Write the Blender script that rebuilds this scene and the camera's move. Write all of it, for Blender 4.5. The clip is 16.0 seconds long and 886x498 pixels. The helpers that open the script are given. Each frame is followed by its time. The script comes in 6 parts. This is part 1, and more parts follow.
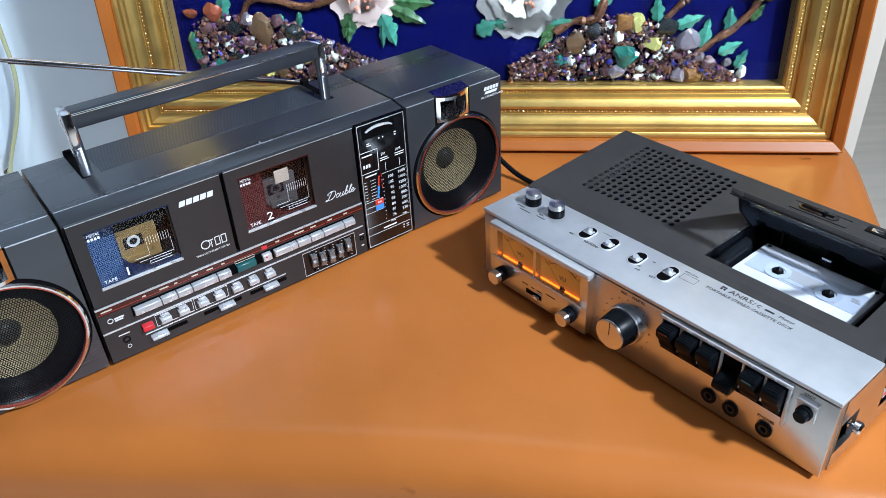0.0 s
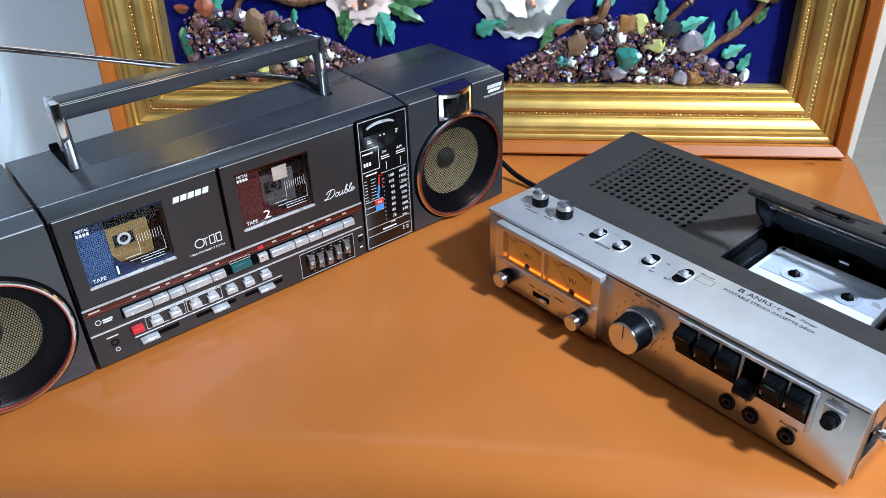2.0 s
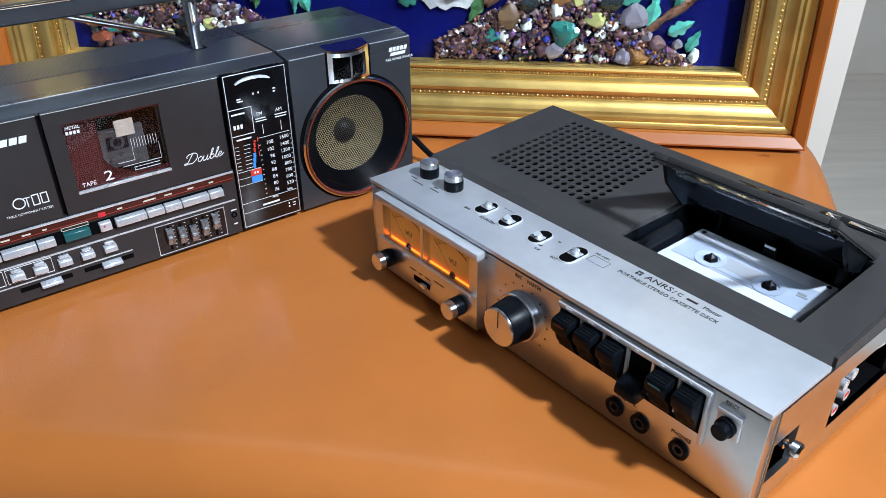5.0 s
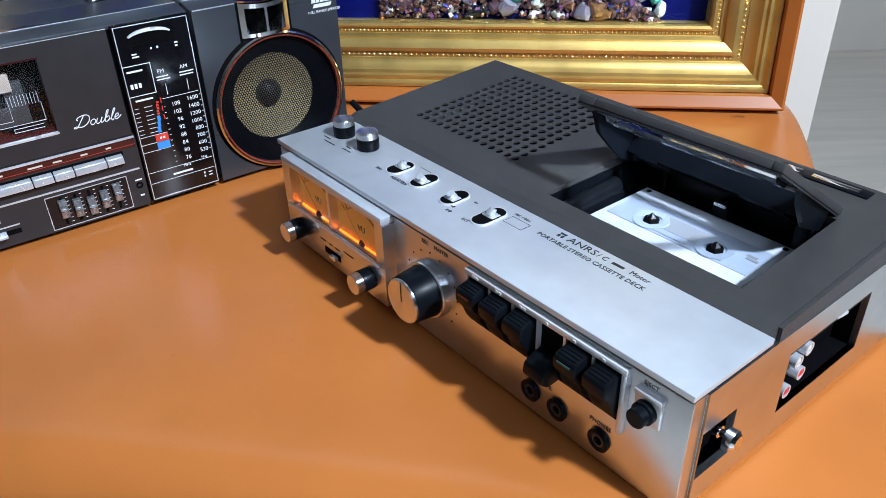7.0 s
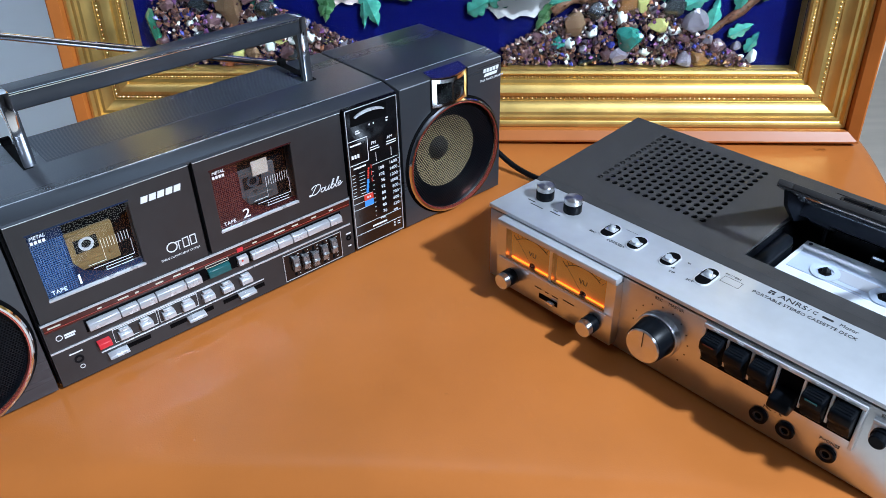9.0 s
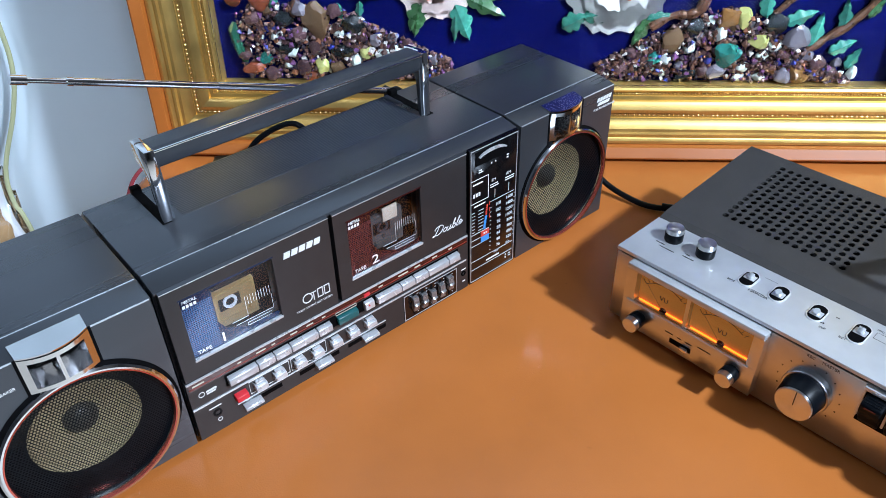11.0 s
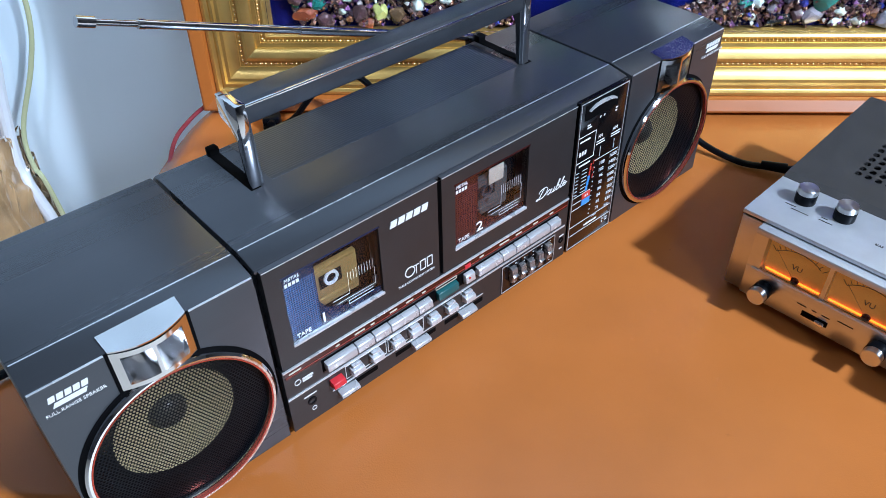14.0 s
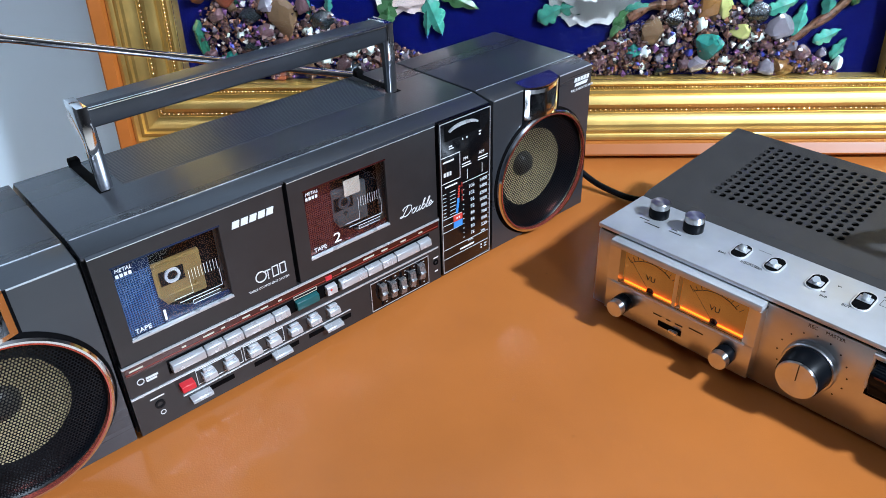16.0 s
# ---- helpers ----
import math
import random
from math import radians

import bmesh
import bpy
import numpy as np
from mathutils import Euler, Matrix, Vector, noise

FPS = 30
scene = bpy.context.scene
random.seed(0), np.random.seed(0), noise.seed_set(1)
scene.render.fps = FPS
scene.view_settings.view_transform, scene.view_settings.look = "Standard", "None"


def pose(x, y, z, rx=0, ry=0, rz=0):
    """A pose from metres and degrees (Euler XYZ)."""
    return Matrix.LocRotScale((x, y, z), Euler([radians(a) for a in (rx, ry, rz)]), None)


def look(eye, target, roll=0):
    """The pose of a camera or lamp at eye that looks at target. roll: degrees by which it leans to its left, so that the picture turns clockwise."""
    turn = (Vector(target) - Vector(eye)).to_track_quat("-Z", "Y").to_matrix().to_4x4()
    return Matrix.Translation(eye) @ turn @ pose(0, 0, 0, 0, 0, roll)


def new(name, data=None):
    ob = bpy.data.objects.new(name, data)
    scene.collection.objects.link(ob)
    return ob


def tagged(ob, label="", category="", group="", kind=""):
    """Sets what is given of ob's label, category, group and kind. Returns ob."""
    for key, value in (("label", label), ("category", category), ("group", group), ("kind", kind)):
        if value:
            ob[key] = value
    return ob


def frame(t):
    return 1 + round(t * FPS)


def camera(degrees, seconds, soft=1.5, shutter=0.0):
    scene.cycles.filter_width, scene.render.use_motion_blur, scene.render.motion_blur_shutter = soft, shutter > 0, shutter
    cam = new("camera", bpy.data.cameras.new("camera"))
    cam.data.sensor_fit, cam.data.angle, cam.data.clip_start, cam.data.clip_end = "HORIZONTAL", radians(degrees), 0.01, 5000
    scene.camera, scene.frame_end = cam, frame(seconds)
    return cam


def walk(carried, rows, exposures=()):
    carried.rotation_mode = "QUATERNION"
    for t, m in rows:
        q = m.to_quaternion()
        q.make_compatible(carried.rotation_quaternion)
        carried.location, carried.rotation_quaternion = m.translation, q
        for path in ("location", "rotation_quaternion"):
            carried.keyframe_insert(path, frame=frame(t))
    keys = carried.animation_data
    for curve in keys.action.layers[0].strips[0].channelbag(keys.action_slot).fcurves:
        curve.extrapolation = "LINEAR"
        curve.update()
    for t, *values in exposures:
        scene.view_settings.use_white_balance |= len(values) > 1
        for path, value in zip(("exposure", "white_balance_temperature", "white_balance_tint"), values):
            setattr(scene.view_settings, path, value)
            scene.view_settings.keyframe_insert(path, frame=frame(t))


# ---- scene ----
cam = camera(60.0, 16.0, soft=0.7)
PATH = [
    (0, (0.0305, 0.0549, 1.1915), (0.0180, 0.7193, 0.7460), -3.19),
    (0.5, (0.0263, 0.0590, 1.1916), (0.0140, 0.7228, 0.7452), -3.08),
    (1, (0.0253, 0.0618, 1.1899), (0.0186, 0.7258, 0.7437), -2.67),
    (1.5, (0.0190, 0.0664, 1.1814), (0.0196, 0.7323, 0.7381), -2.25),
    (2, (0.0085, 0.0711, 1.1704), (0.0175, 0.7419, 0.7344), -1.79),
    (2.5, (0.0092, 0.0772, 1.1545), (0.0222, 0.7541, 0.7282), -1.49),
    (3, (0.0121, 0.0793, 1.1317), (0.0247, 0.7627, 0.7161), -1.44),
    (3.5, (0.0160, 0.0820, 1.1194), (0.0260, 0.7698, 0.7110), -1.36),
    (4, (0.0273, 0.0816, 1.1192), (0.0332, 0.7711, 0.7135), -1.16),
    (4.5, (0.0562, 0.0895, 1.1148), (0.0596, 0.7771, 0.7059), -0.73),
    (5, (0.1141, 0.1287, 1.0850), (0.1154, 0.8139, 0.6721), -0.30),
    (5.2, (0.1346, 0.1480, 1.0712), (0.1342, 0.8322, 0.6565), -0.24),
    (7.3, (0.1791, 0.1760, 1.0359), (0.1682, 0.8569, 0.6160), -1.80),
    (7.5, (0.1665, 0.1641, 1.0419), (0.1658, 0.8479, 0.6266), -1.14),
    (8, (0.1115, 0.1449, 1.0762), (0.1207, 0.8226, 0.6512), -1.36),
    (8.5, (0.0335, 0.1296, 1.1096), (0.0559, 0.7988, 0.6719), -1.33),
    (9, (-0.0065, 0.1260, 1.1495), (0.0252, 0.7870, 0.7000), -1.48),
    (9.2, (-0.0216, 0.1286, 1.1547), (0.0132, 0.7858, 0.7000), -1.38),
    (11.3, (-0.1259, 0.1906, 1.2019), (-0.0959, 0.8252, 0.7156), -1.53),
    (11.5, (-0.1416, 0.1979, 1.2011), (-0.1112, 0.8300, 0.7116), -1.75),
    (12, (-0.1782, 0.2061, 1.1858), (-0.1391, 0.8258, 0.6813), -1.57),
    (12.5, (-0.1949, 0.2203, 1.1779), (-0.1496, 0.8285, 0.6601), -1.31),
    (13, (-0.2004, 0.2288, 1.1764), (-0.1531, 0.8288, 0.6494), -1.07),
    (13.5, (-0.1995, 0.2312, 1.1742), (-0.1546, 0.8315, 0.6472), -1.16),
    (14, (-0.1877, 0.2400, 1.1668), (-0.1490, 0.8495, 0.6501), -1.45),
    (14.5, (-0.1727, 0.2492, 1.1503), (-0.1378, 0.8757, 0.6541), -1.67),
    (15, (-0.1607, 0.2516, 1.1200), (-0.1301, 0.8949, 0.6455), -1.87),
    (15.5, (-0.1347, 0.2296, 1.1147), (-0.0981, 0.8883, 0.6622), -1.83),
    (16, (-0.0909, 0.1816, 1.1249), (-0.0474, 0.8521, 0.6906), -1.79),
]
walk(cam, [(t, look(eye, target, roll)) for t, eye, target, roll in PATH],
     [(0, 0.0, 6280, 10), (4, 0.0, 6280, 10), (8, 0.0, 5960, 10), (11.5, 0.0, 6000, 10), (14, 0.03, 5800, 10), (16, 0.0, 6100, 10)])

# ---- light ----
world = bpy.data.worlds.new("room_light")
scene.world = world
world.use_nodes = True
world.node_tree.nodes["Background"].inputs[0].default_value = (0.80, 0.88, 1.0, 1)
world.node_tree.nodes["Background"].inputs[1].default_value = 0.13


def area(name, eye, target, size, power, color, shape="DISK", spread=180):
    lamp = bpy.data.lights.new(name, "AREA")
    lamp.shape, lamp.size, lamp.energy, lamp.color = shape, size, power, color
    lamp.spread = radians(spread)
    ob = new(name, lamp)
    ob.matrix_world = look(eye, target)
    return ob


# Main ceiling lamp, placed by the direction of the shadows.
area("ceiling_and_fill_lamp", (1.42, -0.64, 2.6), (0.1, 0.6, 0.75), 0.17, 114, (0.76, 0.875, 1.0))
# Added fill from behind, placed to brighten the shaded wall.
area("ceiling_and_fill_lamp", (1.0, -2.2, 2.6), (-0.4, 0.9, 0.85), 0.30, 19, (0.70, 0.82, 1.0))
# Added narrow fill aimed at the left wall, no real fitting there.
area("ceiling_and_fill_lamp", (-0.95, -0.3, 2.55), (-0.90, 1.2, 0.95), 0.30, 1.15, (0.76, 0.84, 1.0), spread=46)
scene.view_settings.exposure = 0.0


# ---- materials ----
def material(name, color, rough=0.5, metal=0.0, vary=0.0, scale=40.0, bump=0.0, bump_scale=400.0, coat=0.0, stretch=None, spec=0.5, random_tint=0.0):
    """Principled surface: noise at two scales varies colour and roughness, a fine noise gives relief."""
    mat = bpy.data.materials.new(name)
    mat.use_nodes = True
    nt = mat.node_tree
    p = nt.nodes["Principled BSDF"]
    p.inputs["Roughness"].default_value = rough
    p.inputs["Metallic"].default_value = metal
    p.inputs["Coat Weight"].default_value = coat
    p.inputs["Coat Roughness"].default_value = 0.12
    p.inputs["Specular IOR Level"].default_value = spec
    p.inputs["Base Color"].default_value = (*color, 1)
    co = nt.nodes.new("ShaderNodeTexCoord")
    source = co.outputs["Object"]
    if stretch:
        mp = nt.nodes.new("ShaderNodeMapping")
        mp.inputs["Scale"].default_value = stretch
        nt.links.new(source, mp.inputs["Vector"])
        source = mp.outputs["Vector"]
    if vary > 0:
        big = nt.nodes.new("ShaderNodeTexNoise")
        big.inputs["Scale"].default_value = scale
        big.inputs["Detail"].default_value = 6
        nt.links.new(source, big.inputs["Vector"])
        ramp = nt.nodes.new("ShaderNodeMapRange")
        ramp.inputs["From Min"].default_value, ramp.inputs["From Max"].default_value = 0.3, 0.7
        ramp.inputs["To Min"].default_value, ramp.inputs["To Max"].default_value = 1 - vary, 1 + vary
        nt.links.new(big.outputs["Fac"], ramp.inputs["Value"])
        mul = nt.nodes.new("ShaderNodeVectorMath")
        mul.operation = "SCALE"
        mul.inputs[0].default_value = color
        nt.links.new(ramp.outputs["Result"], mul.inputs["Scale"])
        nt.links.new(mul.outputs["Vector"], p.inputs["Base Color"])
        rr = nt.nodes.new("ShaderNodeMapRange")
        rr.inputs["From Min"].default_value, rr.inputs["From Max"].default_value = 0.3, 0.7
        rr.inputs["To Min"].default_value, rr.inputs["To Max"].default_value = rough * (1 - vary * 0.8), rough * (1 + vary * 0.8)
        nt.links.new(big.outputs["Fac"], rr.inputs["Value"])
        nt.links.new(rr.outputs["Result"], p.inputs["Roughness"])
        if random_tint > 0:
            info = nt.nodes.new("ShaderNodeObjectInfo")
            hsv = nt.nodes.new("ShaderNodeHueSaturation")
            rv = nt.nodes.new("ShaderNodeMapRange")
            rv.inputs["To Min"].default_value, rv.inputs["To Max"].default_value = 1 - random_tint, 1 + random_tint
            nt.links.new(info.outputs["Random"], rv.inputs["Value"])
            nt.links.new(rv.outputs["Result"], hsv.inputs["Value"])
            nt.links.new(mul.outputs["Vector"], hsv.inputs["Color"])
            nt.links.new(hsv.outputs["Color"], p.inputs["Base Color"])
    if bump > 0:
        fine = nt.nodes.new("ShaderNodeTexNoise")
        fine.inputs["Scale"].default_value = bump_scale
        fine.inputs["Detail"].default_value = 3
        nt.links.new(source, fine.inputs["Vector"])
        b = nt.nodes.new("ShaderNodeBump")
        b.inputs["Strength"].default_value = bump
        b.inputs["Distance"].default_value = 0.0006
        nt.links.new(fine.outputs["Fac"], b.inputs["Height"])
        nt.links.new(b.outputs["Normal"], p.inputs["Normal"])
    return mat


def glowing(name, color, strength):
    mat = material(name, color, 0.7, spec=0.1)
    p = mat.node_tree.nodes["Principled BSDF"]
    p.inputs["Emission Color"].default_value = (*color, 1)
    p.inputs["Emission Strength"].default_value = strength
    return mat


def glass(name, color=(1, 1, 1), rough=0.0, ior=1.45):
    mat = material(name, color, rough)
    p = mat.node_tree.nodes["Principled BSDF"]
    p.inputs["Transmission Weight"].default_value = 1
    p.inputs["IOR"].default_value = ior
    return mat


LEATHER = material("tan_leather", (0.485, 0.152, 0.032), 0.24, vary=0.12, scale=6, bump=0.16, bump_scale=900, spec=0.34)


def scuffs(mat, scale, low, high, dark):
    """Small dark scuff marks strewn over a surface."""
    nt = mat.node_tree
    p = nt.nodes["Principled BSDF"]
    link = p.inputs["Base Color"].links[0]
    co = nt.nodes.new("ShaderNodeTexCoord")
    spots = nt.nodes.new("ShaderNodeTexNoise")
    spots.inputs["Scale"].default_value = scale
    spots.inputs["Detail"].default_value = 8
    nt.links.new(co.outputs["Object"], spots.inputs["Vector"])
    amount = nt.nodes.new("ShaderNodeMapRange")
    amount.inputs["From Min"].default_value, amount.inputs["From Max"].default_value = low, high
    amount.inputs["To Min"].default_value, amount.inputs["To Max"].default_value = 1.0, dark
    nt.links.new(spots.outputs["Fac"], amount.inputs["Value"])
    mul = nt.nodes.new("ShaderNodeVectorMath")
    mul.operation = "SCALE"
    nt.links.new(link.from_socket, mul.inputs[0])
    nt.links.new(amount.outputs["Result"], mul.inputs["Scale"])
    nt.links.new(mul.outputs["Vector"], p.inputs["Base Color"])


scuffs(LEATHER, 30, 0.71, 0.76, 0.55)
DULL_RED = material("dull_red_print", (0.32, 0.035, 0.025), 0.4)
CHARCOAL = material("charcoal_metallic_plastic", (0.045, 0.050, 0.060), 0.30, metal=0.35, vary=0.10, scale=60, bump=0.06, bump_scale=2500)
CHARCOAL_TOP = material("charcoal_brushed_top", (0.078, 0.084, 0.096), 0.28, metal=0.6, vary=0.08, scale=30, stretch=(0.03, 1, 1), bump=0.10, bump_scale=1200)
FRONT = material("charcoal_front_plastic", (0.0285, 0.0275, 0.0290), 0.36, metal=0.2, vary=0.08, scale=80, bump=0.05, bump_scale=3000)
BLACK = material("black_plastic", (0.0035, 0.0045, 0.0065), 0.34, vary=0.15, scale=90, spec=0.12)
BLACK_MATT = material("matt_black_plastic", (0.003, 0.003, 0.0035), 0.7, vary=0.2, scale=120, spec=0.04)
GLOSS_BLACK = material("gloss_black_panel", (0.004, 0.004, 0.005), 0.12, vary=0.1, scale=50)
# Pale colour for strips that stand in for highlights on bevelled edges.
EDGE_GLINT = material("edge_highlight", (0.62, 0.65, 0.70), 0.30, metal=0.6, vary=0.2, scale=40)
KEY_SILVER = material("silver_key_plastic", (0.64, 0.66, 0.69), 0.27, metal=0.5, vary=0.08, scale=90)
HORN = material("dark_chrome_plastic", (0.76, 0.76, 0.77), 0.10, metal=1.0, vary=0.08, scale=40)
DUST = material("grey_dust_cap", (0.10, 0.09, 0.07), 0.35, vary=0.15, scale=90)
BEZEL = material("bright_silver_bezel", (0.78, 0.79, 0.80), 0.3, metal=0.35)
CHROME = material("chrome", (0.80, 0.80, 0.82), 0.07, metal=1.0, vary=0.05, scale=60)
SILVER = material("silver_plastic", (0.70, 0.72, 0.75), 0.28, metal=0.5, vary=0.06, scale=90)
WHITE_INK = material("white_print", (0.80, 0.80, 0.80), 0.5)
SOFT_INK = material("faded_print", (0.13, 0.10, 0.085), 0.5)
BLACK_INK = material("black_print", (0.02, 0.02, 0.022), 0.5)
RED_INK = material("red_print", (0.65, 0.05, 0.03), 0.4)
BLUE_INK = material("blue_print", (0.06, 0.28, 0.75), 0.4)
RED_STRIP = material("dark_red_strip", (0.055, 0.010, 0.008), 0.15, vary=0.1, scale=90)
RED_RING = material("red_metal_ring", (0.72, 0.16, 0.12), 0.2, metal=0.8)
TEAL = material("teal_button", (0.015, 0.095, 0.10), 0.25)
RED_BUTTON = material("red_button", (0.62, 0.03, 0.04), 0.3)
BLUE_WINDOW = material("blue_window_mask", (0.004, 0.015, 0.048), 0.2, vary=0.1, scale=90)
RED_WINDOW = material("maroon_window_mask", (0.040, 0.006, 0.007), 0.2, vary=0.1, scale=90)
BLUE_LINE = material("pale_blue_grid", (0.05, 0.13, 0.29), 0.3)
RED_LINE = material("dull_red_grid", (0.085, 0.018, 0.018), 0.3)
AMBER_SHELL = material("amber_cassette_shell", (0.20, 0.125, 0.04), 0.3, vary=0.15, scale=120)
SMOKE_SHELL = material("smoky_cassette_shell", (0.05, 0.05, 0.05), 0.3, vary=0.15, scale=120)
TAN_PATCH = material("tan_patch", (0.42, 0.34, 0.26), 0.6, vary=0.08, scale=200)
SLIDER = material("grey_metallic_slider", (0.30, 0.30, 0.31), 0.28, metal=0.7, vary=0.15, scale=300)
LINING = material("glossy_dark_plastic", (0.018, 0.018, 0.019), 0.25, vary=0.1, scale=60, spec=0.5)
CREAM = material("cream_paper", (0.60, 0.55, 0.45), 0.6)
CONE = material("golden_woven_cone", (0.66, 0.55, 0.31), 0.5, vary=0.12, scale=500, bump=0.5, bump_scale=1500)
ALUMINIUM = material("satin_aluminium", (0.66, 0.67, 0.69), 0.30, metal=1.0, vary=0.06, scale=60, bump=0.05, bump_scale=2500)
PLATE = material("satin_silver_plate", (0.66, 0.68, 0.71), 0.40, metal=0.55, vary=0.05, scale=60, bump=0.08, bump_scale=3000)


def turned_metal(name, axis):
    """Lathe-turned aluminium: fine circular grooves stretch the highlights into spokes."""
    mat = material(name, (0.74, 0.74, 0.75), 0.30, metal=1.0, vary=0.08, scale=80)
    nt = mat.node_tree
    tan = nt.nodes.new("ShaderNodeTangent")
    tan.direction_type, tan.axis = "RADIAL", axis
    p = nt.nodes["Principled BSDF"]
    p.inputs["Anisotropic"].default_value = 0.85
    p.inputs["Anisotropic Rotation"].default_value = 0.25
    nt.links.new(tan.outputs["Tangent"], p.inputs["Tangent"])
    return mat


TURNED = turned_metal("turned_aluminium", "Y")
TURNED_TOP = turned_metal("turned_aluminium_top", "Z")
DECK_DARK = material("dark_grey_textured_plastic", (0.046, 0.043, 0.042), 0.48, vary=0.10, scale=60, bump=0.20, bump_scale=2200, spec=0.35)
AMBER = glowing("lit_amber_meter_face", (0.55, 0.23, 0.045), 0.25)
FILAMENT = glowing("meter_lamp", (1.0, 0.17, 0.010), 3.6)
ORANGE_WIRE = material("dark_meter_mark", (0.06, 0.02, 0.01), 0.5)
GOLD = material("gold_leaf_moulding", (0.74, 0.50, 0.155), 0.40, metal=0.9, vary=0.10, scale=30, bump=0.14, bump_scale=500)
GOLD_BEAD = material("gold_beads", (0.90, 0.70, 0.32), 0.22, metal=0.9)
FRAME_WOOD = material("varnished_brown_wood", (0.42, 0.125, 0.022), 0.38, vary=0.16, scale=12, stretch=(0.3, 1, 1), bump=0.06, bump_scale=300, spec=0.35)
NAVY = material("navy_backing", (0.0002, 0.0012, 0.044), 0.75, vary=0.12, scale=200, bump=0.1, bump_scale=1500, spec=0.06)
PANE = glass("clear_pane", ior=1.2)
TINTED = glass("tinted_window", (0.62, 0.62, 0.65), ior=1.3)
SMOKED = glass("clear_plastic", (0.9, 0.92, 0.95), 0.02)
# Dark tone for unseen walls, chosen to keep the fill light low.
ROOM = material("dark_unseen_wall", (0.10, 0.10, 0.11), 0.8, vary=0.05, scale=2)
CREAM_WALL = material("cream_wall_paint", (0.66, 0.60, 0.52), 0.7, vary=0.05, scale=3, bump=0.1, bump_scale=150)
RIB = material("ribbed_charcoal_plastic", (0.064, 0.074, 0.091), 0.34, metal=0.6, vary=0.10, scale=40)
WALL = material("white_wall_paint", (0.80, 0.92, 1.0), 0.7, vary=0.04, scale=3, bump=0.1, bump_scale=150)
FLOOR = material("pale_plank_floor", (0.72, 0.65, 0.56), 0.35, vary=0.10, scale=3, stretch=(0.6, 6, 1))
# Ceiling out of view, greyed so that it bounces little light.
CEILING = material("dimmed_ceiling", (0.22, 0.22, 0.23), 0.8, vary=0.03, scale=2)
WHITE_CABLE = material("white_cable_sheath", (0.74, 0.76, 0.80), 0.4, vary=0.05, scale=40)
GREEN_CABLE = material("pale_green_cable_sheath", (0.50, 0.52, 0.30), 0.4)
RED_CABLE = material("dark_red_wire", (0.22, 0.02, 0.03), 0.4)
CARD = material("brown_wrapped_parcel", (0.36, 0.22, 0.10), 0.6, vary=0.45, scale=25, bump=0.3, bump_scale=30)
SHELL_WHITE = material("white_cassette_shell", (0.64, 0.67, 0.73), 0.25, vary=0.05, scale=60)
SHELL_CLEAR = material("frosted_blue_cassette_window", (0.36, 0.41, 0.50), 0.32, vary=0.08, scale=60)
GREY_TAPE = material("grey_tape_pack", (0.30, 0.31, 0.33), 0.3)


# ---- mesh helpers ----
def merge(*parts):
    """One bmesh out of several."""
    out = bmesh.new()
    for bm in parts:
        me = bpy.data.meshes.new("tmp")
        bm.to_mesh(me)
        out.from_mesh(me)
        bm.free()
        bpy.data.meshes.remove(me)
    return out


def block(a, b, bevel=0.0, seg=2):
    bm = bmesh.new()
    bmesh.ops.create_cube(bm, size=1)
    for v in bm.verts:
        v.co = Vector([a[i] if v.co[i] < 0 else b[i] for i in range(3)])
    if bevel:
        bmesh.ops.bevel(bm, geom=list(bm.edges), offset=bevel, segments=seg, affect="EDGES", profile=0.5)
    return bm


def prism(profile, x0, x1, bevel=0.0):
    """A (y, z) outline carried along x."""
    bm = bmesh.new()
    a = [bm.verts.new((x0, y, z)) for y, z in profile]
    b = [bm.verts.new((x1, y, z)) for y, z in profile]
    bm.faces.new(a)
    bm.faces.new(b[::-1])
    n = len(profile)
    for i in range(n):
        bm.faces.new((a[i], b[i], b[(i + 1) % n], a[(i + 1) % n]))
    bmesh.ops.recalc_face_normals(bm, faces=bm.faces)
    if bevel:
        bmesh.ops.bevel(bm, geom=list(bm.edges), offset=bevel, segments=2, affect="EDGES", profile=0.5)
    return bm


def flat(outline, y0, y1):
    """An (x, z) outline with thickness from y0 (front) to y1."""
    bm = bmesh.new()
    a = [bm.verts.new((x, y0, z)) for x, z in outline]
    b = [bm.verts.new((x, y1, z)) for x, z in outline]
    bm.faces.new(a)
    bm.faces.new(b[::-1])
    n = len(outline)
    for i in range(n):
        bm.faces.new((a[i], b[i], b[(i + 1) % n], a[(i + 1) % n]))
    bmesh.ops.recalc_face_normals(bm, faces=bm.faces)
    return bm


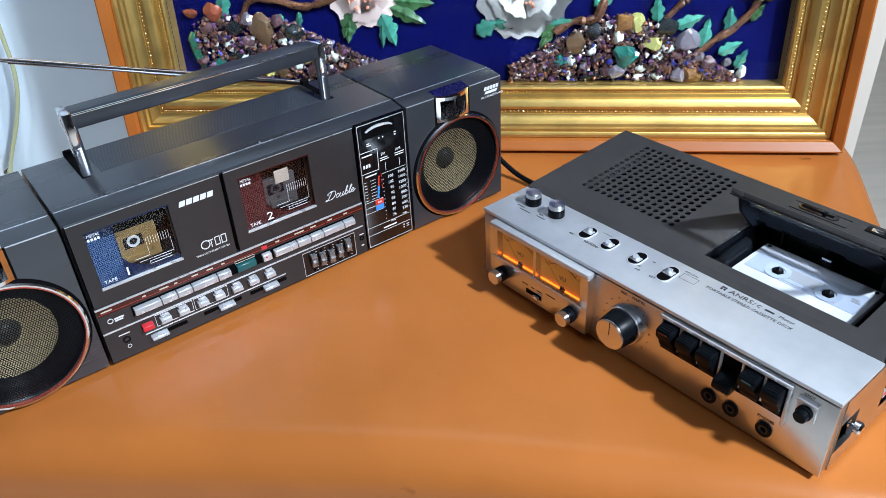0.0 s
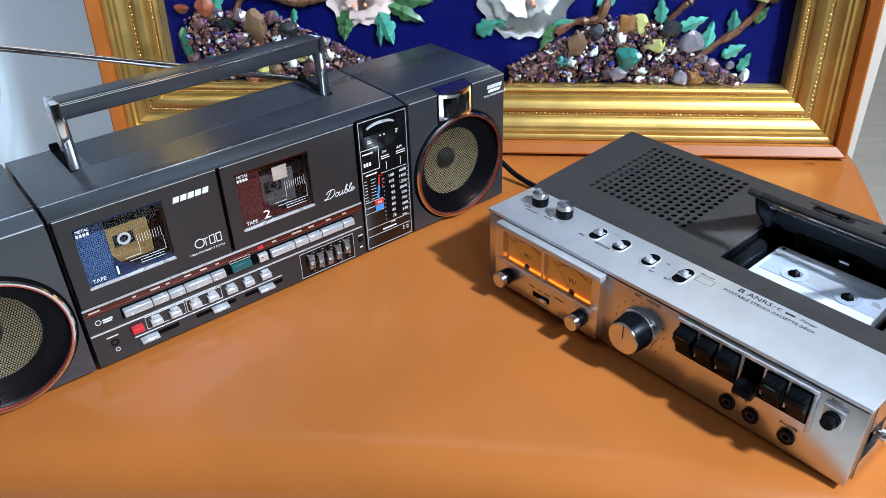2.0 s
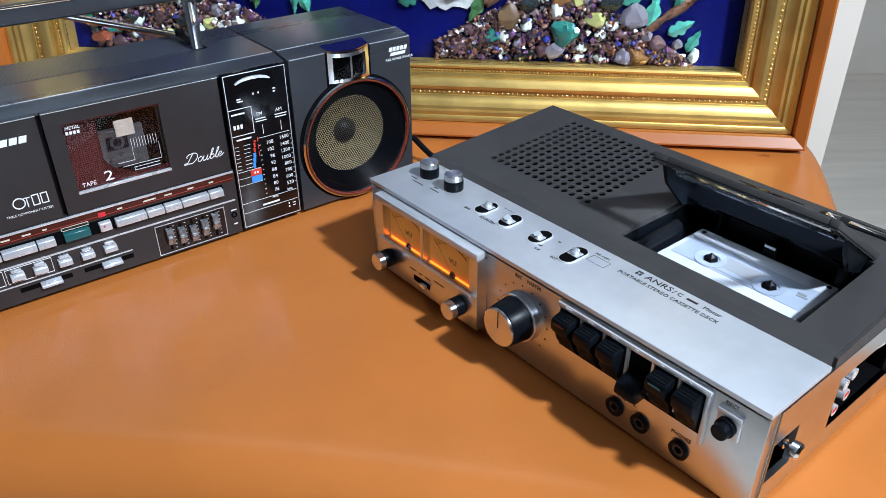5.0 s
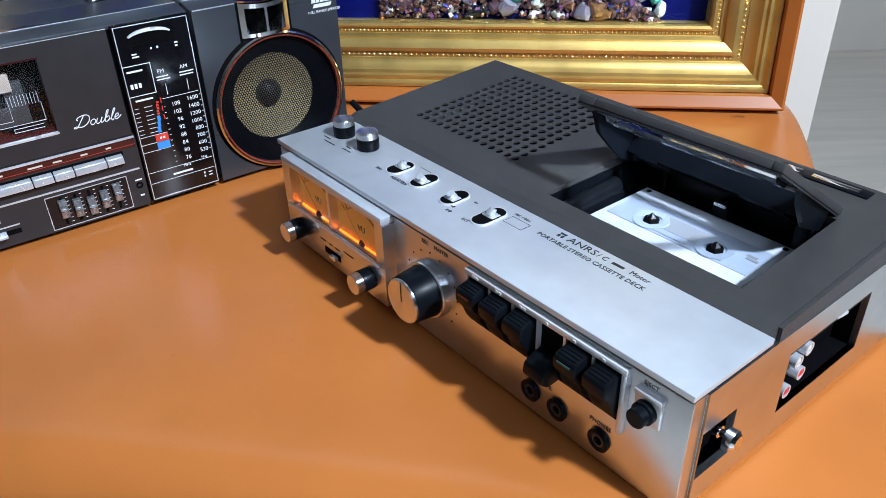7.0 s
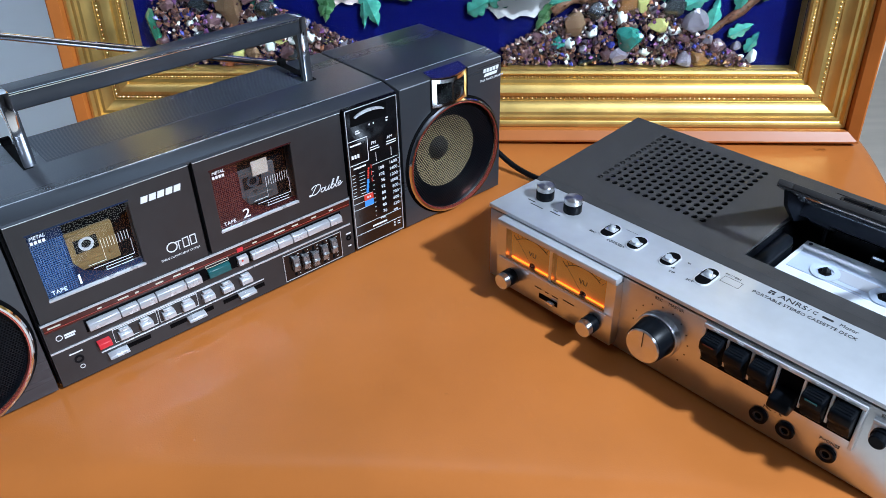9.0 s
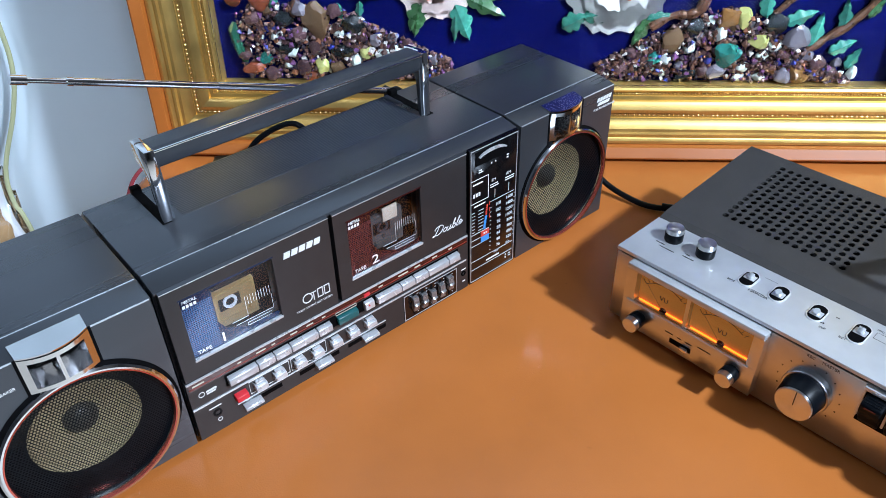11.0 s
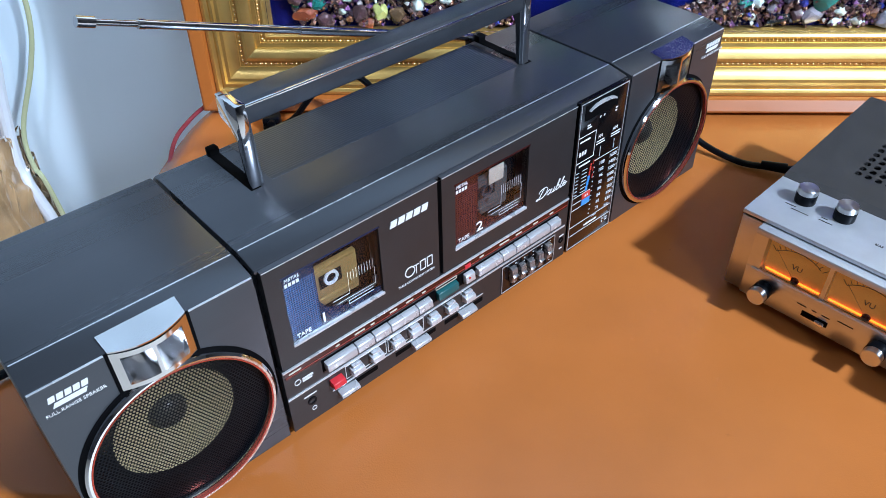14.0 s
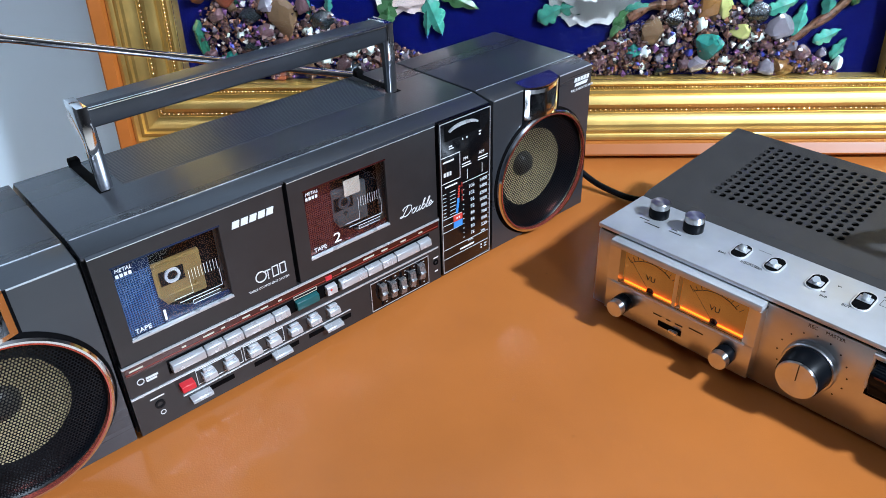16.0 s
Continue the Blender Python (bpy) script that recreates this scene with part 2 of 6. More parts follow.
def turn(profile, centre=(0, 0, 0), axis="y", seg=48, knurl=0.0, caps=True):
    """Lathe: (radius, distance along the axis) pairs; axis -y faces the front."""
    bm = bmesh.new()
    rings = []
    for r, h in profile:
        ring = []
        for i in range(seg):
            a = 2 * math.pi * i / seg
            rr = r
            if knurl and i % 2 and r > 0.003 and profile[1][1] <= h <= profile[-2][1]:
                rr = r - knurl
            c, s = rr * math.cos(a), rr * math.sin(a)
            v = (c, h, s) if axis == "y" else (c, s, h) if axis == "z" else (h, c, s)
            ring.append(bm.verts.new(Vector(v) + Vector(centre)))
        rings.append(ring)
    for p, q in zip(rings, rings[1:]):
        for i in range(seg):
            j = (i + 1) % seg
            bm.faces.new((p[i], p[j], q[j], q[i]))
    if caps and profile[0][0] > 1e-6:
        bm.faces.new(rings[0])
    if caps and profile[-1][0] > 1e-6:
        bm.faces.new(rings[-1][::-1])
    bmesh.ops.remove_doubles(bm, verts=bm.verts, dist=1e-7)
    bmesh.ops.recalc_face_normals(bm, faces=bm.faces)
    return bm


def annulus(profile, centre, seg=64):
    """Closed ring section turned about a front-to-back axis."""
    bm = bmesh.new()
    n = len(profile)
    rings = [[bm.verts.new((centre[0] + r * math.cos(2 * math.pi * i / seg), centre[1] + h, centre[2] + r * math.sin(2 * math.pi * i / seg))) for r, h in profile] for i in range(seg)]
    for i in range(seg):
        p, q = rings[i], rings[(i + 1) % seg]
        for k in range(n):
            bm.faces.new((p[k], p[(k + 1) % n], q[(k + 1) % n], q[k]))
    bmesh.ops.recalc_face_normals(bm, faces=bm.faces)
    return bm


def tube(points, r, seg=10, smooth=4):
    """A round cord through points, eased between them."""
    pts = [Vector(p) for p in points]
    path = []
    for i in range(len(pts) - 1):
        p0, p1, p2, p3 = pts[max(i - 1, 0)], pts[i], pts[i + 1], pts[min(i + 2, len(pts) - 1)]
        for k in range(smooth):
            t = k / smooth
            path.append(0.5 * (2 * p1 + (p2 - p0) * t + (2 * p0 - 5 * p1 + 4 * p2 - p3) * t * t + (3 * p1 - p0 - 3 * p2 + p3) * t ** 3))
    path.append(pts[-1])
    bm = bmesh.new()
    rings = []
    side = None
    for i, p in enumerate(path):
        d = (path[min(i + 1, len(path) - 1)] - path[max(i - 1, 0)]).normalized()
        side = (d.orthogonal() if side is None else side - d * side.dot(d)).normalized()
        up = d.cross(side)
        rr = r[min(i * len(r) // len(path), len(r) - 1)] if isinstance(r, (list, tuple)) else r
        rings.append([bm.verts.new(p + rr * (math.cos(2 * math.pi * k / seg) * side + math.sin(2 * math.pi * k / seg) * up)) for k in range(seg)])
    for p, q in zip(rings, rings[1:]):
        for k in range(seg):
            bm.faces.new((p[k], p[(k + 1) % seg], q[(k + 1) % seg], q[k]))
    bm.faces.new(rings[0][::-1])
    bm.faces.new(rings[-1])
    bmesh.ops.recalc_face_normals(bm, faces=bm.faces)
    return bm


def mesh_of(bm, mat, smooth=None):
    me = bpy.data.meshes.new("mesh")
    bm.to_mesh(me)
    bm.free()
    me.materials.append(mat)
    if smooth is not None:
        me.shade_smooth()
        me.set_sharp_from_angle(angle=radians(smooth))
    return me


def part(name, bm, mat, parent, label="", m=None, smooth=35):
    """Links a bmesh as one mesh object under a thing or under a part."""
    ob = new(name, bm if isinstance(bm, bpy.types.Mesh) else mesh_of(bm, mat, smooth))
    ob.parent = parent
    if m is not None:
        ob.matrix_basis = m
    if label:
        ob["label"] = label
    return ob


def thing(name, m, label, category, group="", kind=""):
    ob = new(name)
    ob.empty_display_size = 0.02
    ob.matrix_basis = m
    return tagged(ob, label, category, group, kind)


def solid(name, bm, mat, label, category, m=None, group="", kind="", smooth=35):
    ob = new(name, mesh_of(bm, mat, smooth))
    if m is not None:
        ob.matrix_basis = m
    return tagged(ob, label, category, group, kind)


def lettering(body, size, m, mat, parent, name="lettering", align="LEFT", shear=0.0, stretch=1.0, depth=0.00015):
    """Words in the built-in font, as a mesh; they lie in the m's x-y plane."""
    cu = bpy.data.curves.new("words", "FONT")
    cu.body, cu.size, cu.align_x, cu.shear, cu.extrude, cu.resolution_u = body, size, align, shear, depth, 2
    tmp = bpy.data.objects.new("words", cu)
    scene.collection.objects.link(tmp)
    bpy.context.view_layer.update()
    me = bpy.data.meshes.new_from_object(tmp.evaluated_get(bpy.context.evaluated_depsgraph_get()))
    bpy.data.objects.remove(tmp)
    me.materials.clear()
    me.materials.append(mat)
    ob = new(name, me)
    ob.parent = parent
    ob.matrix_basis = m @ Matrix.Diagonal((stretch, 1, 1, 1))
    return ob


def on_front(x, y, z, turned=0):
    """Where words stand on a front face: reading along x, upright along z."""
    return Matrix.Translation((x, y, z)) @ Euler((radians(90), 0, 0)).to_matrix().to_4x4()


def bars(boxes, y0, y1):
    """Thin printed bars, (x0, z0, x1, z1) each."""
    return merge(*[block((a, y0, b), (c, y1, d)) for a, b, c, d in boxes])


def outline(x0, z0, x1, z1, w, y0, y1):
    return bars([(x0, z0, x1, z0 + w), (x0, z1 - w, x1, z1), (x0, z0 + w, x0 + w, z1 - w), (x1 - w, z0 + w, x1, z1 - w)], y0, y1)


def holed(x0, x1, z0, z1, hx0, hx1, hz0, hz1, y0, y1):
    """A plate in the x-z plane with one four-sided hole through it."""
    bm = bmesh.new()
    o = [(x0, z0), (x1, z0), (x1, z1), (x0, z1)]
    h = [(hx0, hz0), (hx1, hz0), (hx1, hz1), (hx0, hz1)]
    v = [[bm.verts.new((x, y, z)) for x, z in ring] for y in (y0, y1) for ring in (o, h)]
    for i in range(4):
        j = (i + 1) % 4
        for a, b in ((0, 1), (1, 3), (3, 2), (2, 0)):
            bm.faces.new((v[a][i], v[a][j], v[b][j], v[b][i]))
    bmesh.ops.recalc_face_normals(bm, faces=bm.faces)
    return bm


def tray(x0, x1, y0, y1, z0, z1, wall, floor):
    """An open box."""
    bm = bmesh.new()
    rings = [((x0, y0, x1, y1), z0), ((x0, y0, x1, y1), z1), ((x0 + wall, y0 + wall, x1 - wall, y1 - wall), z1), ((x0 + wall, y0 + wall, x1 - wall, y1 - wall), z0 + floor)]
    v = [[bm.verts.new((a, b, z)) for a, b in ((r[0], r[1]), (r[2], r[1]), (r[2], r[3]), (r[0], r[3]))] for r, z in rings]
    for p, q in zip(v, v[1:]):
        for i in range(4):
            bm.faces.new((p[i], p[(i + 1) % 4], q[(i + 1) % 4], q[i]))
    bm.faces.new(v[0])
    bm.faces.new(v[-1])
    bmesh.ops.recalc_face_normals(bm, faces=bm.faces)
    return bm


# ---- places ----
B = pose(-0.273, 0.5579, 0.75, 0, 0, 37.19)
J = pose(0.0601, 0.6669, 0.75, 0, 0, -51.0)
P = pose(0.498, 0.871, 0.754, -4.5, 0, -6.9)
W = pose(0.498, 0.871, 0.754, 0, 0, -6.9)

# ---- setting ----
solid("floor", block((-4, -3.5, -0.05), (4, 4.2, 0.0)), FLOOR, "pale grey plank floor under the desk", "floor", kind="structure")
solid("ceiling", block((-4, -3.5, 2.75), (4, 4.2, 2.85)), CEILING, "unseen ceiling, kept dark grey to limit bounced light", "ceiling", kind="structure")
# Same wall, coloured darker and warmer here against the strong lamp light.
solid("wall_end", block((-0.30, 0.205, -0.754), (0.10, 0.33, 1.99)), CREAM_WALL, "cream end of the wall, toned down near the lamp", "wall", m=W, kind="structure")
solid("wall_behind", block((-2.6, 0.205, -0.754), (-0.30, 0.33, 1.99)), WALL, "white painted wall behind the desk", "wall", m=W, kind="structure")
solid("wall_far", block((-4, 3.4, 0), (4, 3.5, 2.75)), CREAM_WALL, "pale cream far wall across the room", "wall", kind="structure")
# Added walls out of view: they close the room and absorb bounced light.
solid("unseen_wall_east", block((3.2, -3.4, 0), (3.3, 3.4, 2.75)), ROOM, "added unseen side wall of the room, kept dark", "wall", kind="structure")
solid("unseen_wall_west", block((-2.6, -3.4, 0), (-2.5, 3.4, 2.75)), ROOM, "added unseen side wall of the room, kept dark", "wall", kind="structure")
solid("unseen_wall_near", block((-4, -3.5, 0), (4, -3.4, 2.75)), ROOM, "added unseen wall at the near end, kept dark", "wall", kind="structure")


def desk():
    """Padded desktop with a soft rolled edge, on two panel legs."""
    d = thing("desk", Matrix(), "desk with a tan leather-covered top and soft rolled edges", "desk")
    corners = [(-0.620, 0.535), (-0.47, 0.470), (-0.30, 0.458), (0.0, 0.434), (0.30, 0.376), (0.480, 0.328), (0.455, 0.50), (0.462, 0.60), (0.482, 0.73), (0.514, 0.826), (0.548, 0.925), (0.56, 1.02), (-0.430, 1.075), (-0.445, 0.972), (-0.458, 0.873), (-0.482, 0.74), (-0.525, 0.60)]
    pts = []
    n = len(corners)
    for i in range(n):
        p, q = Vector(corners[i]), Vector(corners[(i + 1) % n])
        k = max(1, int((q - p).length / 0.02))
        pts += [p.lerp(q, j / k) for j in range(k)]
    for _ in range(34):
        pts = [(pts[i - 1] + 2 * pts[i] + pts[(i + 1) % len(pts)]) / 4 for i in range(len(pts))]
    bm = bmesh.new()
    rings = []
    r = 0.036
    steps = [(0.20, 0.0), (r + 0.03, 0.0), (r + 0.006, 0.0), (r, 0.0)] + [(r - r * math.sin(a), -(r - r * math.cos(a))) for a in [radians(x) for x in range(9, 91, 9)]] + [(0.0, -0.075), (0.012, -0.082)]
    m = len(pts)
    # the rolled edge is drawn in towards the middle, widened where it runs aslant
    hub = Vector((0.05, 0.70))
    inward, wide = [], []
    for i, p in enumerate(pts):
        tan = (pts[(i + 1) % m] - pts[i - 1]).normalized()
        to_hub = (hub - p).normalized()
        inward.append(to_hub)
        wide.append(1 / max(0.5, to_hub.dot(Vector((-tan.y, tan.x)))))
    for _ in range(6):
        wide = [(wide[i - 1] + 2 * wide[i] + wide[(i + 1) % m]) / 4 for i in range(m)]
    # at the left end the padding slopes down further
    slope = [min(1.0, max(0.0, (-0.36 - p.x) / 0.10)) for p in pts]
    for inset, dz in steps:
        ring = []
        for p, g, w, s in zip(pts, inward, wide, slope):
            k = inset * w * (1 + 0.45 * s)
            drop = dz * (1 - s) + s * (-0.050 * max(0.0, 1 - inset / r) ** 1.2 if dz > -0.04 else dz)
            ring.append(bm.verts.new((p.x + g.x * k, p.y + g.y * k, 0.75 + drop)))
        rings.append(ring)
    for a, b in zip(rings, rings[1:]):
        for i in range(m):
            bm.faces.new((a[i], a[(i + 1) % m], b[(i + 1) % m], b[i]))
    mid = bm.verts.new((hub.x, hub.y, 0.75))
    low = bm.verts.new((hub.x, hub.y, 0.668))
    for i in range(m):
        j = (i + 1) % m
        bm.faces.new((rings[0][i], rings[0][j], mid))
        bm.faces.new((rings[-1][j], rings[-1][i], low))
    bmesh.ops.recalc_face_normals(bm, faces=bm.faces)
    part("desktop", bm, LEATHER, d, "tan leather padded desktop", smooth=50)
    for x in (-0.36, 0.36):
        part("leg_panel", block((x - 0.02, 0.56, 0.0), (x + 0.02, 0.98, 0.668), 0.004), FRAME_WOOD, d)


desk()


# ---- boombox ----
def honeycomb(centre, radius, pitch, wire, y):
    """Perforated sheet: a ring of metal round each six-sided hole."""
    verts, faces = [], []
    rows = int(radius / (pitch * 0.866)) + 1
    ro, ri = pitch / math.sqrt(3), (pitch - wire) / math.sqrt(3)
    for j in range(-rows, rows + 1):
        for i in range(-rows - 1, rows + 2):
            x, z = (i + 0.5 * (j % 2)) * pitch, j * pitch * 0.866
            if math.hypot(x, z) > radius:
                continue
            k = len(verts)
            for rr in (ro, ri):
                for a in range(6):
                    an = math.pi / 6 + a * math.pi / 3
                    xx, zz = x + rr * math.cos(an), z + rr * math.sin(an)
                    verts.append((centre[0] + xx, y + 0.0025 * (math.hypot(xx, zz) / radius) ** 2, centre[2] + zz))
            for a in range(6):
                b = (a + 1) % 6
                faces.append((k + a, k + b, k + 6 + b, k + 6 + a))
    me = bpy.data.meshes.new("grille")
    me.from_pydata(verts, [], faces)
    me.materials.append(BLACK)
    return me


MOUTH = (0.05, 0.23, 0.42, 0.61, 0.80)


def bowed_face(hx, half):
    """Front of the horn tweeter, bowed forward, with two openings."""
    bm = bmesh.new()
    us = [-1.0] + [-u for u in MOUTH[::-1]] + list(MOUTH) + [1.0]
    cols = []
    for u in us:
        bow = 1 - u * u
        y = -0.0086 - 0.0046 * bow
        cols.append([bm.verts.new((hx + half * u, yy, z)) for yy, z in ((-0.0078, 0.1154), (y, 0.1160), (y, 0.1188), (y, 0.1392 - 0.0016 * bow), (y, 0.1430 - 0.0022 * bow), (-0.0078, 0.1432 - 0.0022 * bow))])
    for i, (p, q) in enumerate(zip(cols, cols[1:])):
        for k in range(5):
            if k == 2 and i not in (0, len(MOUTH), len(us) - 2):
                continue
            bm.faces.new((p[k], q[k], q[k + 1], p[k + 1]))
    for c in (cols[0], cols[-1]):
        bm.faces.new(c)
    bmesh.ops.recalc_face_normals(bm, faces=bm.faces)
    return bm


def horn_flare(hx, half, s):
    """One mouth of the horn, narrowing to its throat."""
    bm = bmesh.new()
    c = hx + s * 0.0078
    rows = []
    for k, u in enumerate(MOUTH):
        u *= s
        bow = 1 - u * u
        y = -0.0086 - 0.0046 * bow
        x = c + s * 0.0050 * (k / 2 - 1)
        rows.append([bm.verts.new(v) for v in ((hx + half * u, y, 0.1188), (x, 0.0060, 0.1242), (x, 0.0060, 0.1344), (hx + half * u, y, 0.1392 - 0.0016 * bow))])
    for p, q in zip(rows, rows[1:]):
        bm.faces.new((p[0], q[0], q[1], p[1]))
        bm.faces.new((p[2], q[2], q[3], p[3]))
    for r in (rows[0], rows[-1]):
        bm.faces.new(r)
    bmesh.ops.recalc_face_normals(bm, faces=bm.faces)
    return bm


def speaker(box, x0, x1, hx):
    """Full-range driver with its ring and horn tweeter on one end of the boombox."""
    cx, cz = (x0 + x1) / 2, 0.0605
    prof = [(-0.008, 0.0045), (-0.008, 0.1435), (0.0125, 0.1468), (0.112, 0.1465), (0.128, 0.132), (0.128, 0.0045)]
    shell = prism(prof, x0, x1, 0.0011)
    front = [f for f in shell.faces if all(v.co.y < -0.0076 for v in f.verts)]
    xs = [v.co.x for f in front for v in f.verts]
    zs = [v.co.z for f in front for v in f.verts]
    bmesh.ops.delete(shell, geom=front, context="FACES")
    fx0, fx1, fz0, fz1 = min(xs), max(xs), min(zs), max(zs)
    plate = bmesh.new()
    rings = [[], []]
    for i in range(96):
        an = 2 * math.pi * (i + 0.5) / 96
        c, sn = math.cos(an), math.sin(an)
        k = min((fx1 - cx) / c if c > 0 else (fx0 - cx) / c, (fz1 - cz) / sn if sn > 0 else (fz0 - cz) / sn)
        for ring, r, yy in zip(rings, (k, 0.0535), (-0.0080, -0.0080)):
            ring.append(plate.verts.new((cx + r * c, yy, cz + r * sn)))
    p, q = rings
    for i in range(96):
        plate.faces.new((p[i], p[(i + 1) % 96], q[(i + 1) % 96], q[i]))
    for zc in (fz0, fz1):
        for xc in (fx0, fx1):
            near = sorted(rings[0], key=lambda v: (v.co.x - xc) ** 2 + (v.co.z - zc) ** 2)[:2]
            plate.faces.new((near[0], near[1], plate.verts.new((xc, -0.0080, zc))))
    # an opening for the horn above the driver
    gone = [f for f in plate.faces if all(abs(v.co.x - hx) < 0.0215 for v in f.verts) and min(v.co.z for v in f.verts) > cz]
    bmesh.ops.delete(plate, geom=gone, context="FACES")
    bmesh.ops.recalc_face_normals(plate, faces=plate.faces)
    body = part("speaker_box", merge(shell, plate), CHARCOAL_TOP, box, "dark charcoal speaker housing")
    part("edge_glint", block((x0 + 0.0012, 0.0120, 0.1465), (x1 - 0.0012, 0.0127, 0.1470)), EDGE_GLINT, body)
    part("edge_glint", block((x0 + 0.0012, -0.0083, 0.1427), (hx - 0.0225, -0.0074, 0.1434)), EDGE_GLINT, body)
    part("edge_glint", block((hx + 0.0225, -0.0083, 0.1427), (x1 - 0.0012, -0.0074, 0.1434)), EDGE_GLINT, body)
    part("surround", turn([(0.0535, -0.0080), (0.0525, -0.0070), (0.0440, -0.0010), (0.0362, 0.0042)], (cx, 0, cz), seg=64, caps=False), BLACK, body, "black conical surround")
    part("ring", annulus([(0.0570, -0.0080), (0.0568, -0.0112), (0.0555, -0.0126), (0.0538, -0.0124), (0.0533, -0.0110), (0.0533, -0.0080)], (cx, 0, cz), 96), CHROME, body, "polished chrome trim ring")
    part("inner_ring", annulus([(0.0541, -0.0124), (0.0539, -0.0127), (0.0530, -0.0124), (0.0526, -0.0100), (0.0533, -0.0090)], (cx, 0, cz), 96), RED_RING, body, "red edge of the ring")
    part("ring_gap", annulus([(0.0590, -0.0080), (0.0590, -0.0083), (0.0569, -0.0083), (0.0569, -0.0080)], (cx, 0, cz), 96), BLACK_MATT, body)
    part("cone", turn([(0.0362, 0.0042), (0.030, 0.0080), (0.0140, 0.0150), (0.0, 0.0165)], (cx, 0, cz), seg=64, caps=False), CONE, body, "golden woven cone")
    part("dust_cap", turn([(0.0, 0.0072), (0.004, 0.0077), (0.008, 0.0093), (0.0105, 0.0118), (0.0120, 0.0162)], (cx, 0, cz), caps=False), DUST, body)
    part("grille", honeycomb((cx, 0, cz), 0.0528, 0.0021, 0.00075, -0.0100), BLACK, body, "black perforated metal grille")
    # horn tweeter: a chrome hood and a bowed face with two flared mouths
    half = 0.0205
    horn = part("tweeter_horn", bowed_face(hx, half), HORN, body, "chrome horn tweeter surround", smooth=25)
    visor = bmesh.new()
    cols = []
    for i in range(17):
        u = -1 + i / 8
        bow = 1 - u * u
        front, high = -0.0088 - 0.0048 * bow, 0.1447 - 0.0016 * bow
        cols.append([visor.verts.new(v) for v in ((hx + 1.03 * half * u, 0.0030, 0.1468), (hx + half * u, front, high), (hx + half * u, front + 0.0003, high - 0.0011), (hx + half * u, -0.0070, high - 0.0006), (hx + 1.03 * half * u, 0.0030, 0.1445))])
    for a, b in zip(cols, cols[1:]):
        for k in range(5):
            visor.faces.new((a[k], a[(k + 1) % 5], b[(k + 1) % 5], b[k]))
    visor.faces.new(cols[0])
    visor.faces.new(cols[-1][::-1])
    bmesh.ops.recalc_face_normals(visor, faces=visor.faces)
    part("visor", visor, HORN, horn, smooth=25)
    part("horn_gap", merge(*[block((hx + s * 0.0214 - 0.0009, -0.0086, 0.1125), (hx + s * 0.0214 + 0.0009, -0.0070, 0.1434)) for s in (-1, 1)], block((hx - 0.0205, -0.0084, 0.1125), (hx + 0.0205, -0.0070, 0.1156))), BLACK_MATT, horn)
    for s in (-1, 1):
        part("flare", horn_flare(hx, half, s), HORN, horn, smooth=20)
        c = hx + s * 0.0078
        part("throat", block((c - 0.0052, 0.0062, 0.1240), (c + 0.0052, 0.0070, 0.1346)), BLACK_MATT, horn)
    return body


def nameplate(body, x0):
    for i in range(5):
        x = x0 + 0.0040 * i
        part("badge", flat([(x, 0.1322), (x + 0.0032, 0.1322), (x + 0.0040, 0.1358), (x + 0.0008, 0.1358)], -0.0084, -0.0078), WHITE_INK, body)
    part("badge", flat([(x0 + 0.001, 0.1282), (x0 + 0.0170, 0.1282), (x0 + 0.0185, 0.1310), (x0 + 0.0025, 0.1310)], -0.0084, -0.0078), WHITE_INK, body)
    lettering("FULL RANGE SPEAKER", 0.0030, on_front(x0 - 0.0035, -0.0081, 0.1240), WHITE_INK, body, stretch=1.0)


